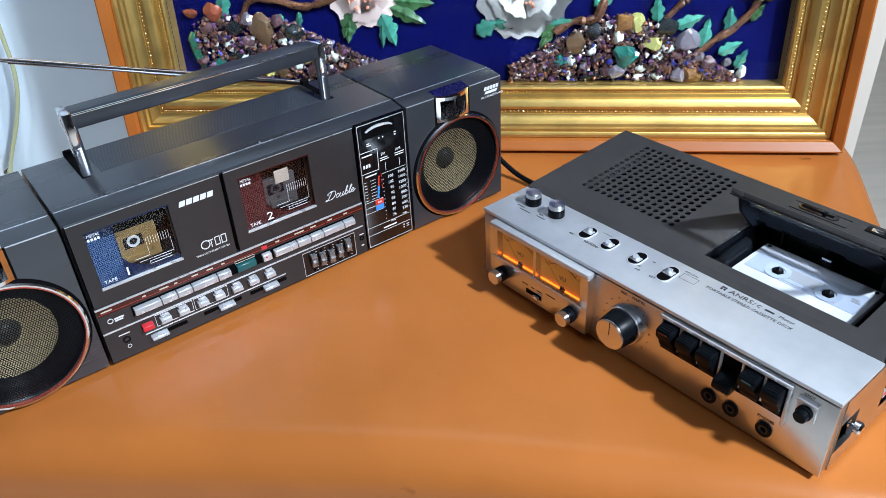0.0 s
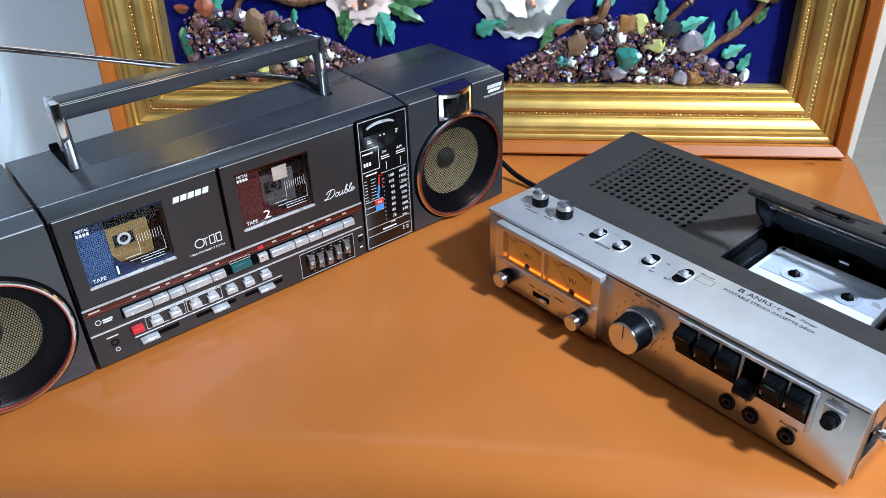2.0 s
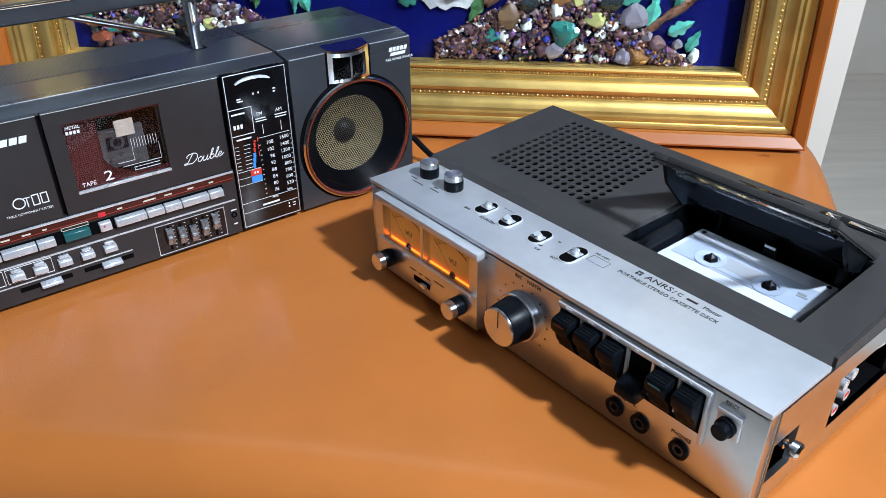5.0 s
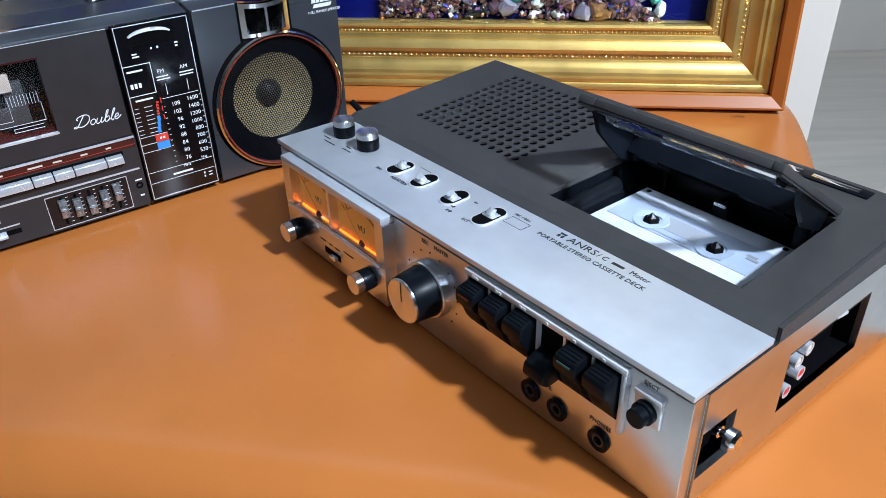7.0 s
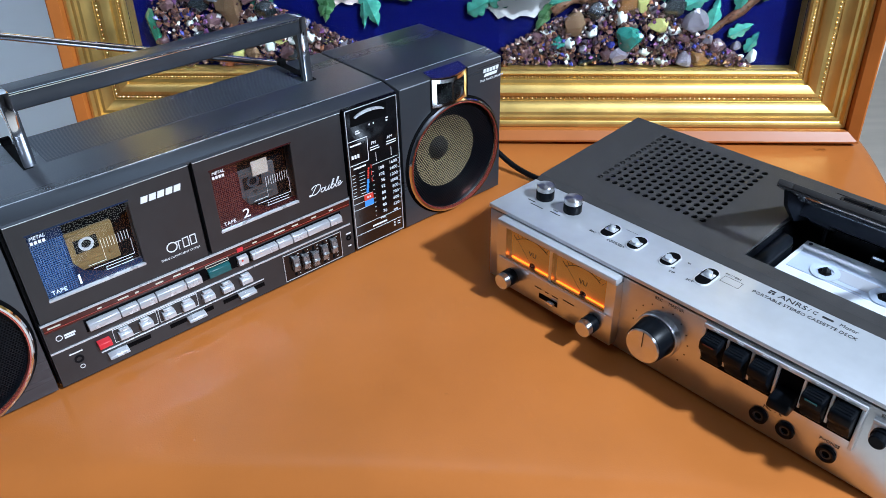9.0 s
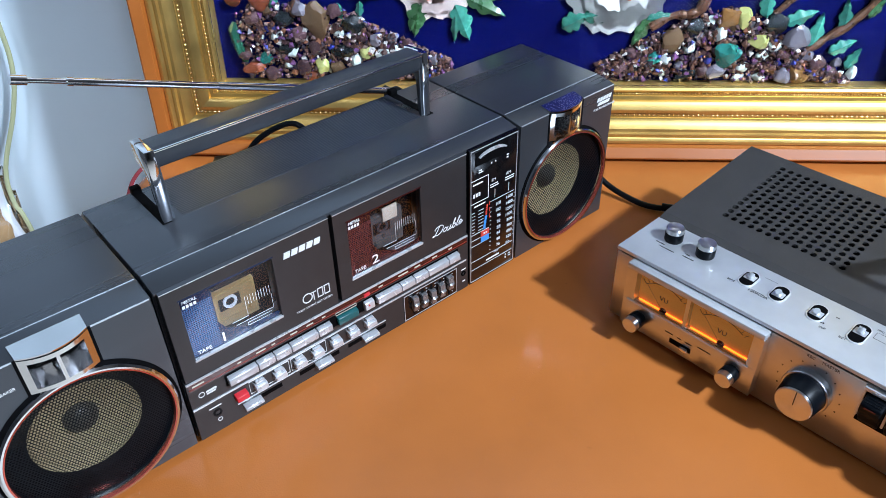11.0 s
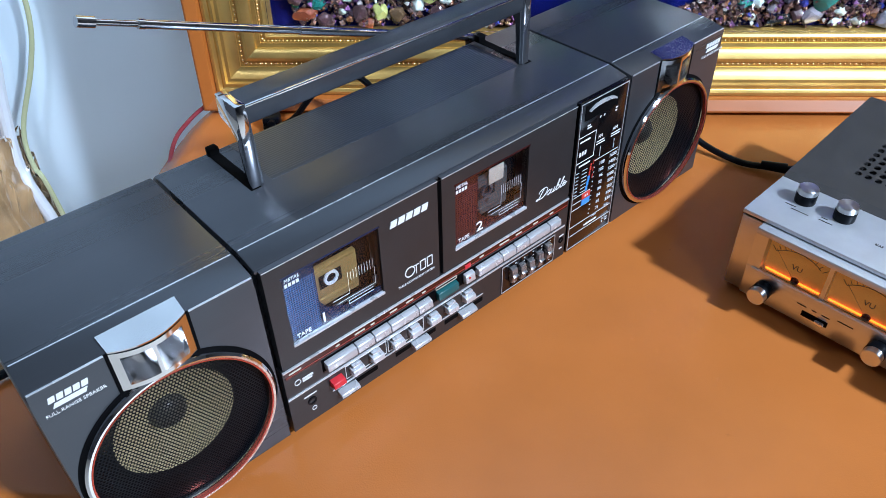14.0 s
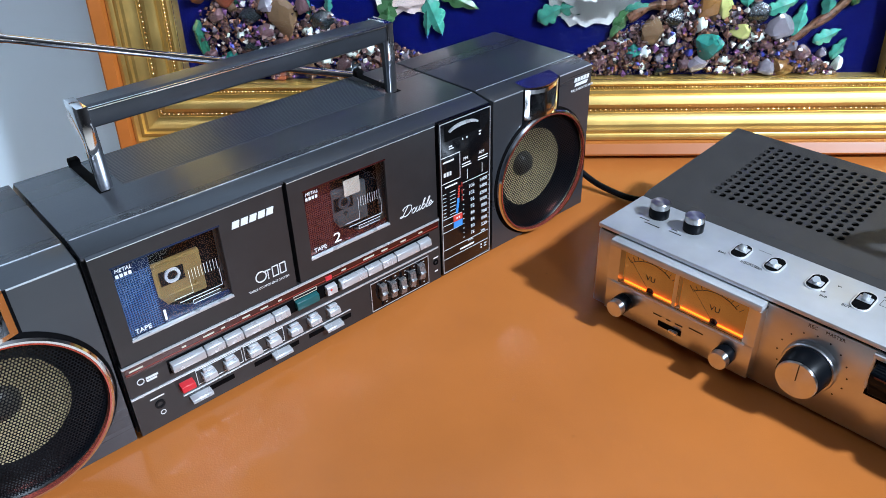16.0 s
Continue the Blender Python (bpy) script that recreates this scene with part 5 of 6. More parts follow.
def transport(deck):
    """Recording knob, six piano keys, eject button and the sockets below."""
    kx, kz = 0.1690, 0.0392
    k = part("skirt", turn([(0.0173, -0.0003), (0.0173, -0.0052), (0.0167, -0.0060), (0.0, -0.0060)], (kx, 0, kz), seg=64), ALUMINIUM, deck, "aluminium skirt of the record knob")
    grip = part("record_knob", turn([(0.0156, -0.0060), (0.0154, -0.0072), (0.0141, -0.0196), (0.0136, -0.0204), (0.0, -0.0204)], (kx, 0, kz), seg=96, knurl=0.0008), BLACK, k, "large knurled record knob")
    part("cap", turn([(0.0134, -0.0200), (0.0134, -0.0214), (0.0128, -0.0220), (0.0, -0.0220)], (kx, 0, kz), seg=64), TURNED, grip, "turned aluminium face")
    part("pointer", block((kx - 0.0003, -0.0223, kz), (kx + 0.0003, -0.0219, kz + 0.0125)), BLACK_INK, grip)
    part("dial_dots", merge(*[turn([(0.0006, -0.0006), (0.0006, -0.0002)], (kx + 0.0225 * math.cos(radians(a)), 0, kz + 0.0225 * math.sin(radians(a))), seg=8) for a in range(-40, 230, 22)]), BLACK_INK, deck)
    lettering("REC", 0.0034, on_front(0.1610, -0.0005, 0.0658), SOFT_INK, deck)
    lettering("MASTER", 0.0034, on_front(0.1720, -0.0005, 0.0658), SOFT_INK, deck)
    # keys in their silver bezel
    bx0, bx1, bz0, bz1 = 0.2015, 0.3085, 0.0325, 0.0698
    pitch = (bx1 - bx0 - 0.003) / 6
    bezel = part("key_bezel", merge(block((bx0, -0.0040, bz1 - 0.0035), (bx1, -0.0003, bz1), 0.0007), block((bx1 - 0.0028, -0.0040, bz0), (bx1, -0.0003, bz1 - 0.0035), 0.0006), *[block((bx0 + 0.0002 + pitch * i, -0.0030, bz0 + 0.010), (bx0 + 0.0018 + pitch * i, -0.0003, bz1 - 0.0035)) for i in range(6)]), BEZEL, deck, "silver key bezel")
    part("key_slot", block((bx0 + 0.001, -0.0008, bz0 + 0.004), (bx1 - 0.002, -0.0003, bz1 - 0.003)), BLACK_MATT, bezel)
    marks = (RED_STRIP, None, None, None, TEAL_MARK, None)
    for i in range(6):
        a = bx0 + 0.0030 + pitch * i
        b = a + pitch - 0.0036
        down = 0.0135 if i == 3 else 0.0
        if down:
            prof = [(-0.0008, 0.0500), (-0.0080, 0.0490), (-0.0140, 0.0462), (-0.0150, 0.0400), (-0.0105, 0.0358), (-0.0008, 0.0366)]
        else:
            prof = [(-0.0008, 0.0638), (-0.0118, 0.0612), (-0.0130, 0.0598), (-0.0128, 0.0535), (-0.0088, 0.0482), (-0.0066, 0.0425), (-0.0042, 0.0385), (-0.0008, 0.0372)]
        prof = [(y, z + 0.0020) for y, z in prof]
        key = part("piano_key", prism(prof, a, b, 0.0014), BLACK, bezel, "black piano key, pressed down" if down else "black piano key")
        if not down:
            for j in range(4):
                part("key_ridge", prism([(-0.0040 - 0.0020 * j, 0.0651 - 0.00047 * j), (-0.0045 - 0.0020 * j, 0.0655 - 0.00047 * j), (-0.0050 - 0.0020 * j, 0.0649 - 0.00047 * j)], a + 0.0016, b - 0.0016), BLACK, key)
        if marks[i]:
            part("colour_mark", block((a + 0.0030, -0.0134, 0.0600), (b - 0.0030, -0.0127, 0.0610)), marks[i], key)
        part("key_mark", bars([(a + 0.004, bz1 - 0.0024, a + 0.0055, bz1 - 0.0010), (a + 0.0065, bz1 - 0.0024, a + 0.0080, bz1 - 0.0010)][: 1 + (i < 3)], -0.0044, -0.0038), WHITE_INK, bezel)
    ej = part("eject_bezel", merge(block((0.3130, -0.0030, 0.0478), (0.3268, -0.0003, 0.0640), 0.0008), block((0.3127, -0.0042, 0.0618), (0.3271, -0.0003, 0.0645), 0.0006)), BEZEL, deck, "silver eject bezel")
    part("eject_button", turn([(0.0056, -0.0030), (0.0056, -0.0060), (0.0046, -0.0064), (0.0046, -0.0105), (0.0040, -0.0112), (0.0, -0.0112)], (0.3197, 0, 0.0550), seg=32), BLACK, ej, "round black eject button")
    lettering("EJECT", 0.0030, on_front(0.3150, -0.0005, 0.0660), SOFT_INK, deck)
    for x in (0.2500, 0.2685, 0.2955):
        j = part("jack", annulus([(0.0062, -0.0003), (0.0062, -0.0020), (0.0050, -0.0026), (0.0036, -0.0022), (0.0036, -0.0003)], (x, 0, 0.0178), 32), BLACK, deck, "black jack socket")
        part("contact", annulus([(0.0037, -0.0019), (0.0037, -0.0005), (0.0025, -0.0005), (0.0025, -0.0019)], (x, 0, 0.0178), 24), CHARCOAL, j)
        part("hole", turn([(0.0026, -0.0008), (0.0, -0.0008)], (x, 0, 0.0178), seg=20), BLACK_MATT, j)
    lettering("MIC  -  R", 0.0034, on_front(0.2510, -0.0005, 0.0262), SOFT_INK, deck)
    lettering("PHONES", 0.0034, on_front(0.2885, -0.0005, 0.0262), SOFT_INK, deck)


BRONZE = material("bronze_seam", (0.35, 0.20, 0.10), 0.3, metal=0.8)
TEAL_MARK = material("teal_paint_mark", (0.012, 0.07, 0.07), 0.4)
cassette_deck()


def compact_cassette():
    """White cassette lying in the open deck."""
    c = thing("compact_cassette", J @ Matrix.Translation((0.2492, 0.1185, 0.0560)), "white compact cassette with frosted blue windows, lying in the open deck", "cassette")
    w, d = 0.0502, 0.0300
    part("shell", merge(block((-w, -d, 0.0), (w, d, 0.0078), 0.0008), block((-0.032, -d, -0.0005), (0.032, -d + 0.014, 0.0090), 0.0006)), SHELL_WHITE, c, "white plastic shell")
    z = 0.0090
    part("window", merge(block((-w + 0.004, -0.013, 0.0070), (w - 0.004, 0.016, 0.0083), 0.0003)), SHELL_CLEAR, c, "frosted blue window area")
    part("tape_pack", block((-0.016, -0.006, 0.0080), (0.014, 0.008, 0.0085)), GREY_TAPE, c)
    for x in (-0.02125, 0.02125):
        h = part("hub", annulus([(0.0105, 0.0), (0.0105, 0.0008), (0.0062, 0.0008), (0.0062, 0.0)], (0, 0, 0), 36), SHELL_CLEAR, c, m=Matrix.Translation((x, -0.003, 0.0082)) @ Matrix.Rotation(radians(90), 4, "X"))
        part("hub_hole", turn([(0.0052, 0.0), (0.0040, 0.0018), (0.0, 0.0034)], (0, 0, 0), "z", 6), BLACK_MATT, c, m=Matrix.Translation((x, -0.003, 0.0084)))
    for x in (-w + 0.0045, w - 0.0045):
        part("screw", turn([(0.0016, 0.0078), (0.0016, 0.0082), (0.0, 0.0082)], (x, d - 0.004, 0), "z", 12), BLACK, c)
    part("small_print", hbars([(-0.028, -0.0118, -0.020, -0.0098), (-0.015, -0.0112, 0.008, -0.0102), (0.022, -0.0112, 0.030, -0.0095), (0.036, 0.004, 0.042, 0.006), (0.037, 0.001, 0.044, 0.003)], 0.0086), GREY_TAPE, c)


compact_cassette()


# ---- stone picture in its gold frame ----
PW, PH = 0.898, 0.640
STONE = {
    "white": material("white_green_veined_stone", (0.46, 0.51, 0.47), 0.3, vary=0.25, scale=90, coat=0.4, random_tint=0.15),
    "black": material("black_stone", (0.012, 0.016, 0.018), 0.15, vary=0.2, scale=60, coat=0.5),
    "brown": material("brown_agate", (0.085, 0.052, 0.028), 0.15, vary=0.35, scale=50, coat=0.5, random_tint=0.2),
    "amber": material("amber_stone", (0.15, 0.072, 0.022), 0.15, vary=0.35, scale=60, coat=0.5, random_tint=0.2),
    "red": material("red_carnelian", (0.15, 0.038, 0.018), 0.15, vary=0.35, scale=45, coat=0.5),
    "teal": material("teal_green_stone", (0.014, 0.11, 0.088), 0.2, vary=0.3, scale=60, coat=0.5, random_tint=0.2),
    "green": material("dark_green_jade", (0.015, 0.085, 0.05), 0.2, vary=0.3, scale=60, coat=0.5),
    "yellow": material("yellow_green_stone", (0.29, 0.30, 0.10), 0.22, vary=0.25, scale=60, coat=0.4),
    "blue": material("blue_lapis", (0.025, 0.030, 0.18), 0.2, vary=0.3, scale=90, coat=0.4),
    "grey": material("grey_quartz", (0.13, 0.12, 0.14), 0.15, vary=0.3, scale=60, coat=0.5, random_tint=0.2),
    "plum": material("plum_crystal", (0.070, 0.038, 0.042), 0.12, vary=0.45, scale=120, coat=0.5, random_tint=0.35),
}
PETAL_WHITE = material("white_shell_petal", (0.82, 0.82, 0.79), 0.25, vary=0.06, scale=60, coat=0.4)
PETAL_PINK = material("pale_pink_shell_petal", (0.80, 0.66, 0.61), 0.25, vary=0.14, scale=50, coat=0.4)
CORAL = material("coral_crystal", (0.62, 0.24, 0.14), 0.2, vary=0.3, scale=200, coat=0.4)
LEAF = material("jade_leaf", (0.04, 0.19, 0.135), 0.25, vary=0.3, scale=80, coat=0.5, random_tint=0.3)
LEAF_DARK = material("mossy_leaf", (0.04, 0.11, 0.04), 0.3, vary=0.35, scale=80, coat=0.4, random_tint=0.3)
TWIG = material("brown_grit_branch", (0.085, 0.034, 0.014), 0.4, vary=0.6, scale=250, bump=1.0, bump_scale=700)


def rail(profile, side):
    """One mitred side of the frame; profile is (inset, depth)."""
    bm = bmesh.new()
    ends = []
    for s, y in profile:
        c = [(-PW + s, s), (-s, s), (-s, PH - s), (-PW + s, PH - s)]
        a, b = c[side], c[(side + 1) % 4]
        ends.append((bm.verts.new((a[0], y, a[1])), bm.verts.new((b[0], y, b[1]))))
    n = len(ends)
    for i in range(n):
        p, q = ends[i], ends[(i + 1) % n]
        bm.faces.new((p[0], p[1], q[1], q[0]))
    bm.faces.new([e[0] for e in ends])
    bm.faces.new([e[1] for e in ends][::-1])
    bmesh.ops.recalc_face_normals(bm, faces=bm.faces)
    return bm


def beads(inset, y, r, gap, dash):
    verts, faces = [], []
    runs = [((-PW + inset, inset), (-inset, inset)), ((-inset, inset), (-inset, PH - inset)), ((-PW + inset, inset), (-PW + inset, PH - inset)), ((-PW + inset, PH - inset), (-inset, PH - inset))]
    for (xa, za), (xb, zb) in runs:
        L = math.hypot(xb - xa, zb - za)
        for i in range(int(L / gap)):
            t = (i + 0.5) * gap / L
            cx, cz = xa + (xb - xa) * t, za + (zb - za) * t
            lx = r * (dash if (xb != xa and i % 3 == 0) else 1)
            lz = r * (dash if (zb != za and i % 3 == 0) else 1)
            k = len(verts)
            for rr, h in ((1.0, 0.0), (0.75, 0.66), (0.0, 1.0)):
                for a in range(7):
                    an = 2 * math.pi * a / 7
                    verts.append((cx + lx * rr * math.cos(an), y - r * h, cz + lz * rr * math.sin(an)))
            for lv in (0, 7):
                for a in range(7):
                    b = (a + 1) % 7
                    faces.append((k + lv + a, k + lv + b, k + lv + 7 + b, k + lv + 7 + a))
    me = bpy.data.meshes.new("beads")
    me.from_pydata(verts, [], faces)
    me.materials.append(GOLD_BEAD)
    me.shade_smooth()
    return me


def pebble_mesh(mat, seed, rough):
    bm = bmesh.new()
    bmesh.ops.create_icosphere(bm, subdivisions=3, radius=1)
    for v in bm.verts:
        d = v.co.normalized()
        k = 1 + rough * (noise.noise(d * 1.3 + Vector((seed * 7.1, 0, seed))) + 0.35 * abs(noise.noise(d * 2.3 + Vector((seed, seed, 0)))) + 0.2 * noise.noise(d * 3.1 + Vector((0, seed * 3.3, 0))))
        v.co = d * k
    # tumbled chips: a few faces are ground nearly flat
    rnd = random.Random(seed * 13)
    for _ in range(9):
        n = Vector((rnd.gauss(0, 1), rnd.gauss(0, 1), rnd.gauss(0, 1))).normalized()
        cut = rnd.uniform(0.62, 0.86)
        for v in bm.verts:
            over = v.co.dot(n) - cut
            if over > 0:
                v.co -= n * over * 0.94
    return mesh_of(bm, mat, 22)


PEBBLES = {}


def stone(pic, x, z, rx, rz, kind, tilt=0.0, depth=None):
    key = (kind, random.randrange(3))
    if key not in PEBBLES:
        PEBBLES[key] = pebble_mesh(STONE[kind], len(PEBBLES) + 1, 0.42 if kind in ("black", "teal", "grey", "amber") else 0.28)
    ry = depth or min(0.0080, 0.75 * min(rx, rz))
    m = Matrix.Translation((x, 0.0530 - ry * 0.8, z)) @ Matrix.Rotation(radians(tilt), 4, "Y") @ Matrix.Diagonal((rx, ry, rz, 1))
    return part("stone", PEBBLES[key], None, pic, m=m)


def gravel(pic, heights, x0, x1, base, count):
    """Crushed crystal that fills the mound between the larger stones."""
    verts, faces = [], []
    rnd = random.Random(int(abs(x0) * 1000))
    for _ in range(count):
        x = rnd.uniform(x0, x1)
        t = (x - x0) / (x1 - x0) * (len(heights) - 1)
        i = min(int(t), len(heights) - 2)
        h = heights[i] + (heights[i + 1] - heights[i]) * (t - i)
        z = base + (h - base) * rnd.random() ** 0.85
        r = rnd.uniform(0.0014, 0.0046)
        y = 0.0530 - rnd.uniform(0.0, 0.0085)
        k = len(verts)
        pts = [(1, 0, 0), (-1, 0, 0), (0, 1, 0), (0, -1, 0), (0, 0, 1), (0, 0, -1)]
        e = Euler((rnd.uniform(0, 6), rnd.uniform(0, 6), rnd.uniform(0, 6))).to_matrix()
        for p in pts:
            q = e @ (Vector(p) * r * rnd.uniform(0.6, 1.3))
            verts.append((x + q.x, y + q.y, z + q.z))
        for a, b, c in ((0, 2, 4), (2, 1, 4), (1, 3, 4), (3, 0, 4), (2, 0, 5), (1, 2, 5), (3, 1, 5), (0, 3, 5)):
            faces.append((k + a, k + b, k + c))
    me = bpy.data.meshes.new("gravel")
    me.from_pydata(verts, [], faces)
    me.materials.append(CRYSTAL)
    ob = part("crystal_gravel", me, None, pic, "crushed plum and brown crystal")
    ob["kind"] = "stuff"


def crystal_material():
    mat = material("crushed_crystal", (0.15, 0.08, 0.08), 0.12, coat=0.4)
    nt = mat.node_tree
    geo = nt.nodes.new("ShaderNodeNewGeometry")
    ramp = nt.nodes.new("ShaderNodeValToRGB")
    ramp.color_ramp.interpolation = "CONSTANT"
    cols = [(0.0, (0.055, 0.028, 0.028)), (0.25, (0.12, 0.06, 0.045)), (0.45, (0.035, 0.025, 0.035)), (0.60, (0.17, 0.11, 0.10)), (0.74, (0.12, 0.05, 0.13)), (0.84, (0.19, 0.08, 0.045)), (0.92, (0.05, 0.06, 0.25)), (0.96, (0.50, 0.47, 0.45))]
    el = ramp.color_ramp.elements
    while len(el) < len(cols):
        el.new(0.5)
    for e, (p, c) in zip(el, cols):
        e.position, e.color = p, (*c, 1)
    nt.links.new(geo.outputs["Random Per Island"], ramp.inputs["Fac"])
    nt.links.new(ramp.outputs["Color"], nt.nodes["Principled BSDF"].inputs["Base Color"])
    return mat


CRYSTAL = crystal_material()


def leaf(pic, x, z, length, width, angle, mat, lobes=3):
    """A jagged cut-stone leaf; angle in degrees from upright."""
    half = []
    for i in range(lobes * 4 + 1):
        t = i / (lobes * 4)
        w = math.sin(math.pi * t ** 0.75) * width * (0.62 + 0.38 * abs(math.sin(math.pi * lobes * t)))
        half.append((w, t * length))
    bm = bmesh.new()
    rows = []
    for w, h in half:
        rows.append([bm.verts.new(p) for p in ((-w, 0.0, h), (0, -0.0026, h), (w, 0.0, h), (w, 0.0020, h), (-w, 0.0020, h))])
    for p, q in zip(rows, rows[1:]):
        for i in range(5):
            bm.faces.new((p[i], p[(i + 1) % 5], q[(i + 1) % 5], q[i]))
    bmesh.ops.remove_doubles(bm, verts=bm.verts, dist=1e-6)
    bmesh.ops.recalc_face_normals(bm, faces=bm.faces)
    m = Matrix.Translation((x, 0.0495, z)) @ Matrix.Rotation(radians(angle), 4, "Y")
    return part("leaf", bm, mat, pic, m=m, smooth=20)


def petal_mesh(mat, seed):
    rnd = random.Random(seed)
    bm = bmesh.new()
    n = 14
    rows = []
    for r in range(5):
        f = r / 4
        row = []
        for i in range(n):
            a = -0.90 + 1.80 * i / (n - 1)
            rad = (0.18 + 0.82 * f) * (1 - 0.10 * abs(a) ** 2 + (0.05 * math.sin(i * 1.9 + seed) if r == 4 else 0))
            row.append(bm.verts.new((rad * math.sin(a * (0.5 + 0.5 * f)), 0.10 * (f * f) + 0.12 * a * a - 0.05 * f, rad * math.cos(a * 0.8))))
        rows.append(row)
    for p, q in zip(rows, rows[1:]):
        for i in range(n - 1):
            bm.faces.new((p[i], p[i + 1], q[i + 1], q[i]))
    bmesh.ops.solidify(bm, geom=bm.faces[:], thickness=0.05)
    bmesh.ops.recalc_face_normals(bm, faces=bm.faces)
    return mesh_of(bm, mat, 45)


def flower(pic, x, z, r, mat, core, seed):
    """Shell petals in three layers round a heart of crystal."""
    rnd = random.Random(seed)
    base = new("flower", None)
    base.parent = pic
    base.matrix_basis = Matrix.Translation((x, 0.0500, z))
    shapes = [petal_mesh(mat, seed + k) for k in range(3)]
    for layer, (count, size, tilt, dy) in enumerate(((6, 1.0, 1, 0.000), (5, 0.76, 3, -0.003), (4, 0.54, 6, -0.005))):
        for i in range(count):
            a = 360 * i / count + rnd.uniform(-9, 9) + layer * 24
            k = r * size * rnd.uniform(0.90, 1.06)
            m = Matrix.Rotation(radians(a), 4, "Y") @ Matrix.Translation((0, dy + 0.0006 * (i % 2), 0)) @ Matrix.Rotation(radians(tilt), 4, "X") @ Matrix.Diagonal((k, min(k, 0.02), k, 1))
            part("petal", shapes[i % 3], None, base, m=m)
    heart = []
    for i in range(26):
        a, q = rnd.uniform(0, 6.28), r * 0.42 * math.sqrt(rnd.random())
        bm = bmesh.new()
        bmesh.ops.create_icosphere(bm, subdivisions=1, radius=rnd.uniform(0.0016, 0.0030))
        bmesh.ops.translate(bm, verts=bm.verts, vec=(q * math.cos(a), -0.0070 - rnd.uniform(0, 0.003), q * math.sin(a)))
        heart.append(bm)
    part("heart", merge(*heart), core, base, "orange crystal heart", smooth=None)


def picture():
    pic = thing("framed_stone_picture", P, "gold-framed relief picture of stone flowers on navy behind glass", "picture")
    wood = [(0.0, 0.062), (0.0, 0.0030), (0.0012, 0.0008), (0.0030, 0.0002), (0.0128, 0.0060), (0.0135, 0.0085), (0.0135, 0.062)]
    gold = [(0.0137, 0.060), (0.0137, 0.0042), (0.0145, 0.0022), (0.0175, 0.0022), (0.0190, 0.0050), (0.0205, 0.0062), (0.0225, 0.0042), (0.0250, 0.0042), (0.0268, 0.0078), (0.0300, 0.0082), (0.0330, 0.0122), (0.0370, 0.0150), (0.0410, 0.0158), (0.0412, 0.0175), (0.0470, 0.0178), (0.0475, 0.0140), (0.0510, 0.0132), (0.0560, 0.0150), (0.0595, 0.0188), (0.0600, 0.0235), (0.0640, 0.0242), (0.0642, 0.0262), (0.0690, 0.0262), (0.0692, 0.0235), (0.0712, 0.0225), (0.0735, 0.0250), (0.0745, 0.0300), (0.0745, 0.060)]
    gold = [(s, 0.060 if y > 0.05 else 0.0120 + 0.80 * y) for s, y in gold]
    for k in range(4):
        part("wood_rail", rail(wood, k), FRAME_WOOD, pic, "varnished brown wooden edge", smooth=25)
        part("gold_rail", rail(gold, k), GOLD, pic, "stepped gold moulding", smooth=25)
    for me in (beads(0.0441, 0.0261, 0.0013, 0.0054, 1.9), beads(0.0666, 0.0329, 0.0012, 0.0040, 1.0)):
        part("beading", me, None, pic, "fine gold beading")["kind"] = "stuff"
    part("backing", block((-PW + 0.05, 0.0545, 0.05), (-0.05, 0.0590, PH - 0.05)), NAVY, pic, "deep navy backing")
    pane = part("glass", block((-PW + 0.0748, 0.0352, 0.0748), (-0.0748, 0.0368, PH - 0.0748)), PANE, pic, "clear glass")
    pane.visible_shadow = False
    for x in (-PW + 0.08, -0.08):
        part("foot", block((x - 0.03, 0.012, -0.0040), (x + 0.03, 0.055, 0.0002)), BLACK_MATT, pic)
    s = 0.00067

    def right(px, py, r, kind, ry=None, tilt=0):
        x, y = 820 + px / 1.84, py / 1.84
        stone(pic, -0.396 + (x - 905) * 0.000672, 0.0888 + (130 - y) * 0.00068, r * s / 1.84 * 1.08, (ry or r) * s / 1.84 * 1.08, kind, tilt)

    for a in ((425, 110, 30, "black"), (470, 92, 18, "white"), (370, 148, 34, "brown"), (420, 172, 19, "white"), (500, 130, 20, "white", 26), (522, 80, 38, "amber", 30), (562, 82, 24, "yellow", 32), (622, 155, 31, "yellow", 26), (670, 166, 20, "white"), (640, 196, 17, "white", 22), (540, 192, 40, "teal", 34), (510, 245, 36, "grey", 24), (290, 175, 16, "white", 26), (320, 205, 20, "teal"), (355, 208, 18, "white"), (310, 241, 18, "white", 12), (352, 248, 15, "white"), (590, 230, 20, "white", 17), (580, 262, 18, "white", 14), (640, 262, 20, "white", 13), (705, 255, 26, "grey"), (750, 248, 32, "amber", 26), (725, 140, 40, "grey"), (660, 100, 40, "black", 32), (420, 256, 44, "black", 16), (910, 250, 15, "white", 24), (880, 252, 12, "white"), (480, 210, 14, "blue"), (690, 220, 11, "blue"), (455, 195, 12, "blue"), (250, 190, 18, "plum"), (215, 235, 22, "plum"), (600, 110, 16, "grey"), (800, 215, 24, "plum"), (840, 245, 22, "plum"), (770, 195, 18, "grey"), (470, 245, 20, "plum"), (395, 225, 16, "grey"), (560, 240, 13, "plum"), (665, 240, 15, "plum"), (785, 250, 18, "brown"), (260, 235, 16, "black"), (445, 140, 14, "grey"), (580, 120, 15, "brown"), (700, 190, 17, "plum"), (625, 225, 12, "grey"), (540, 110, 16, "brown"), (860, 215, 16, "grey")):
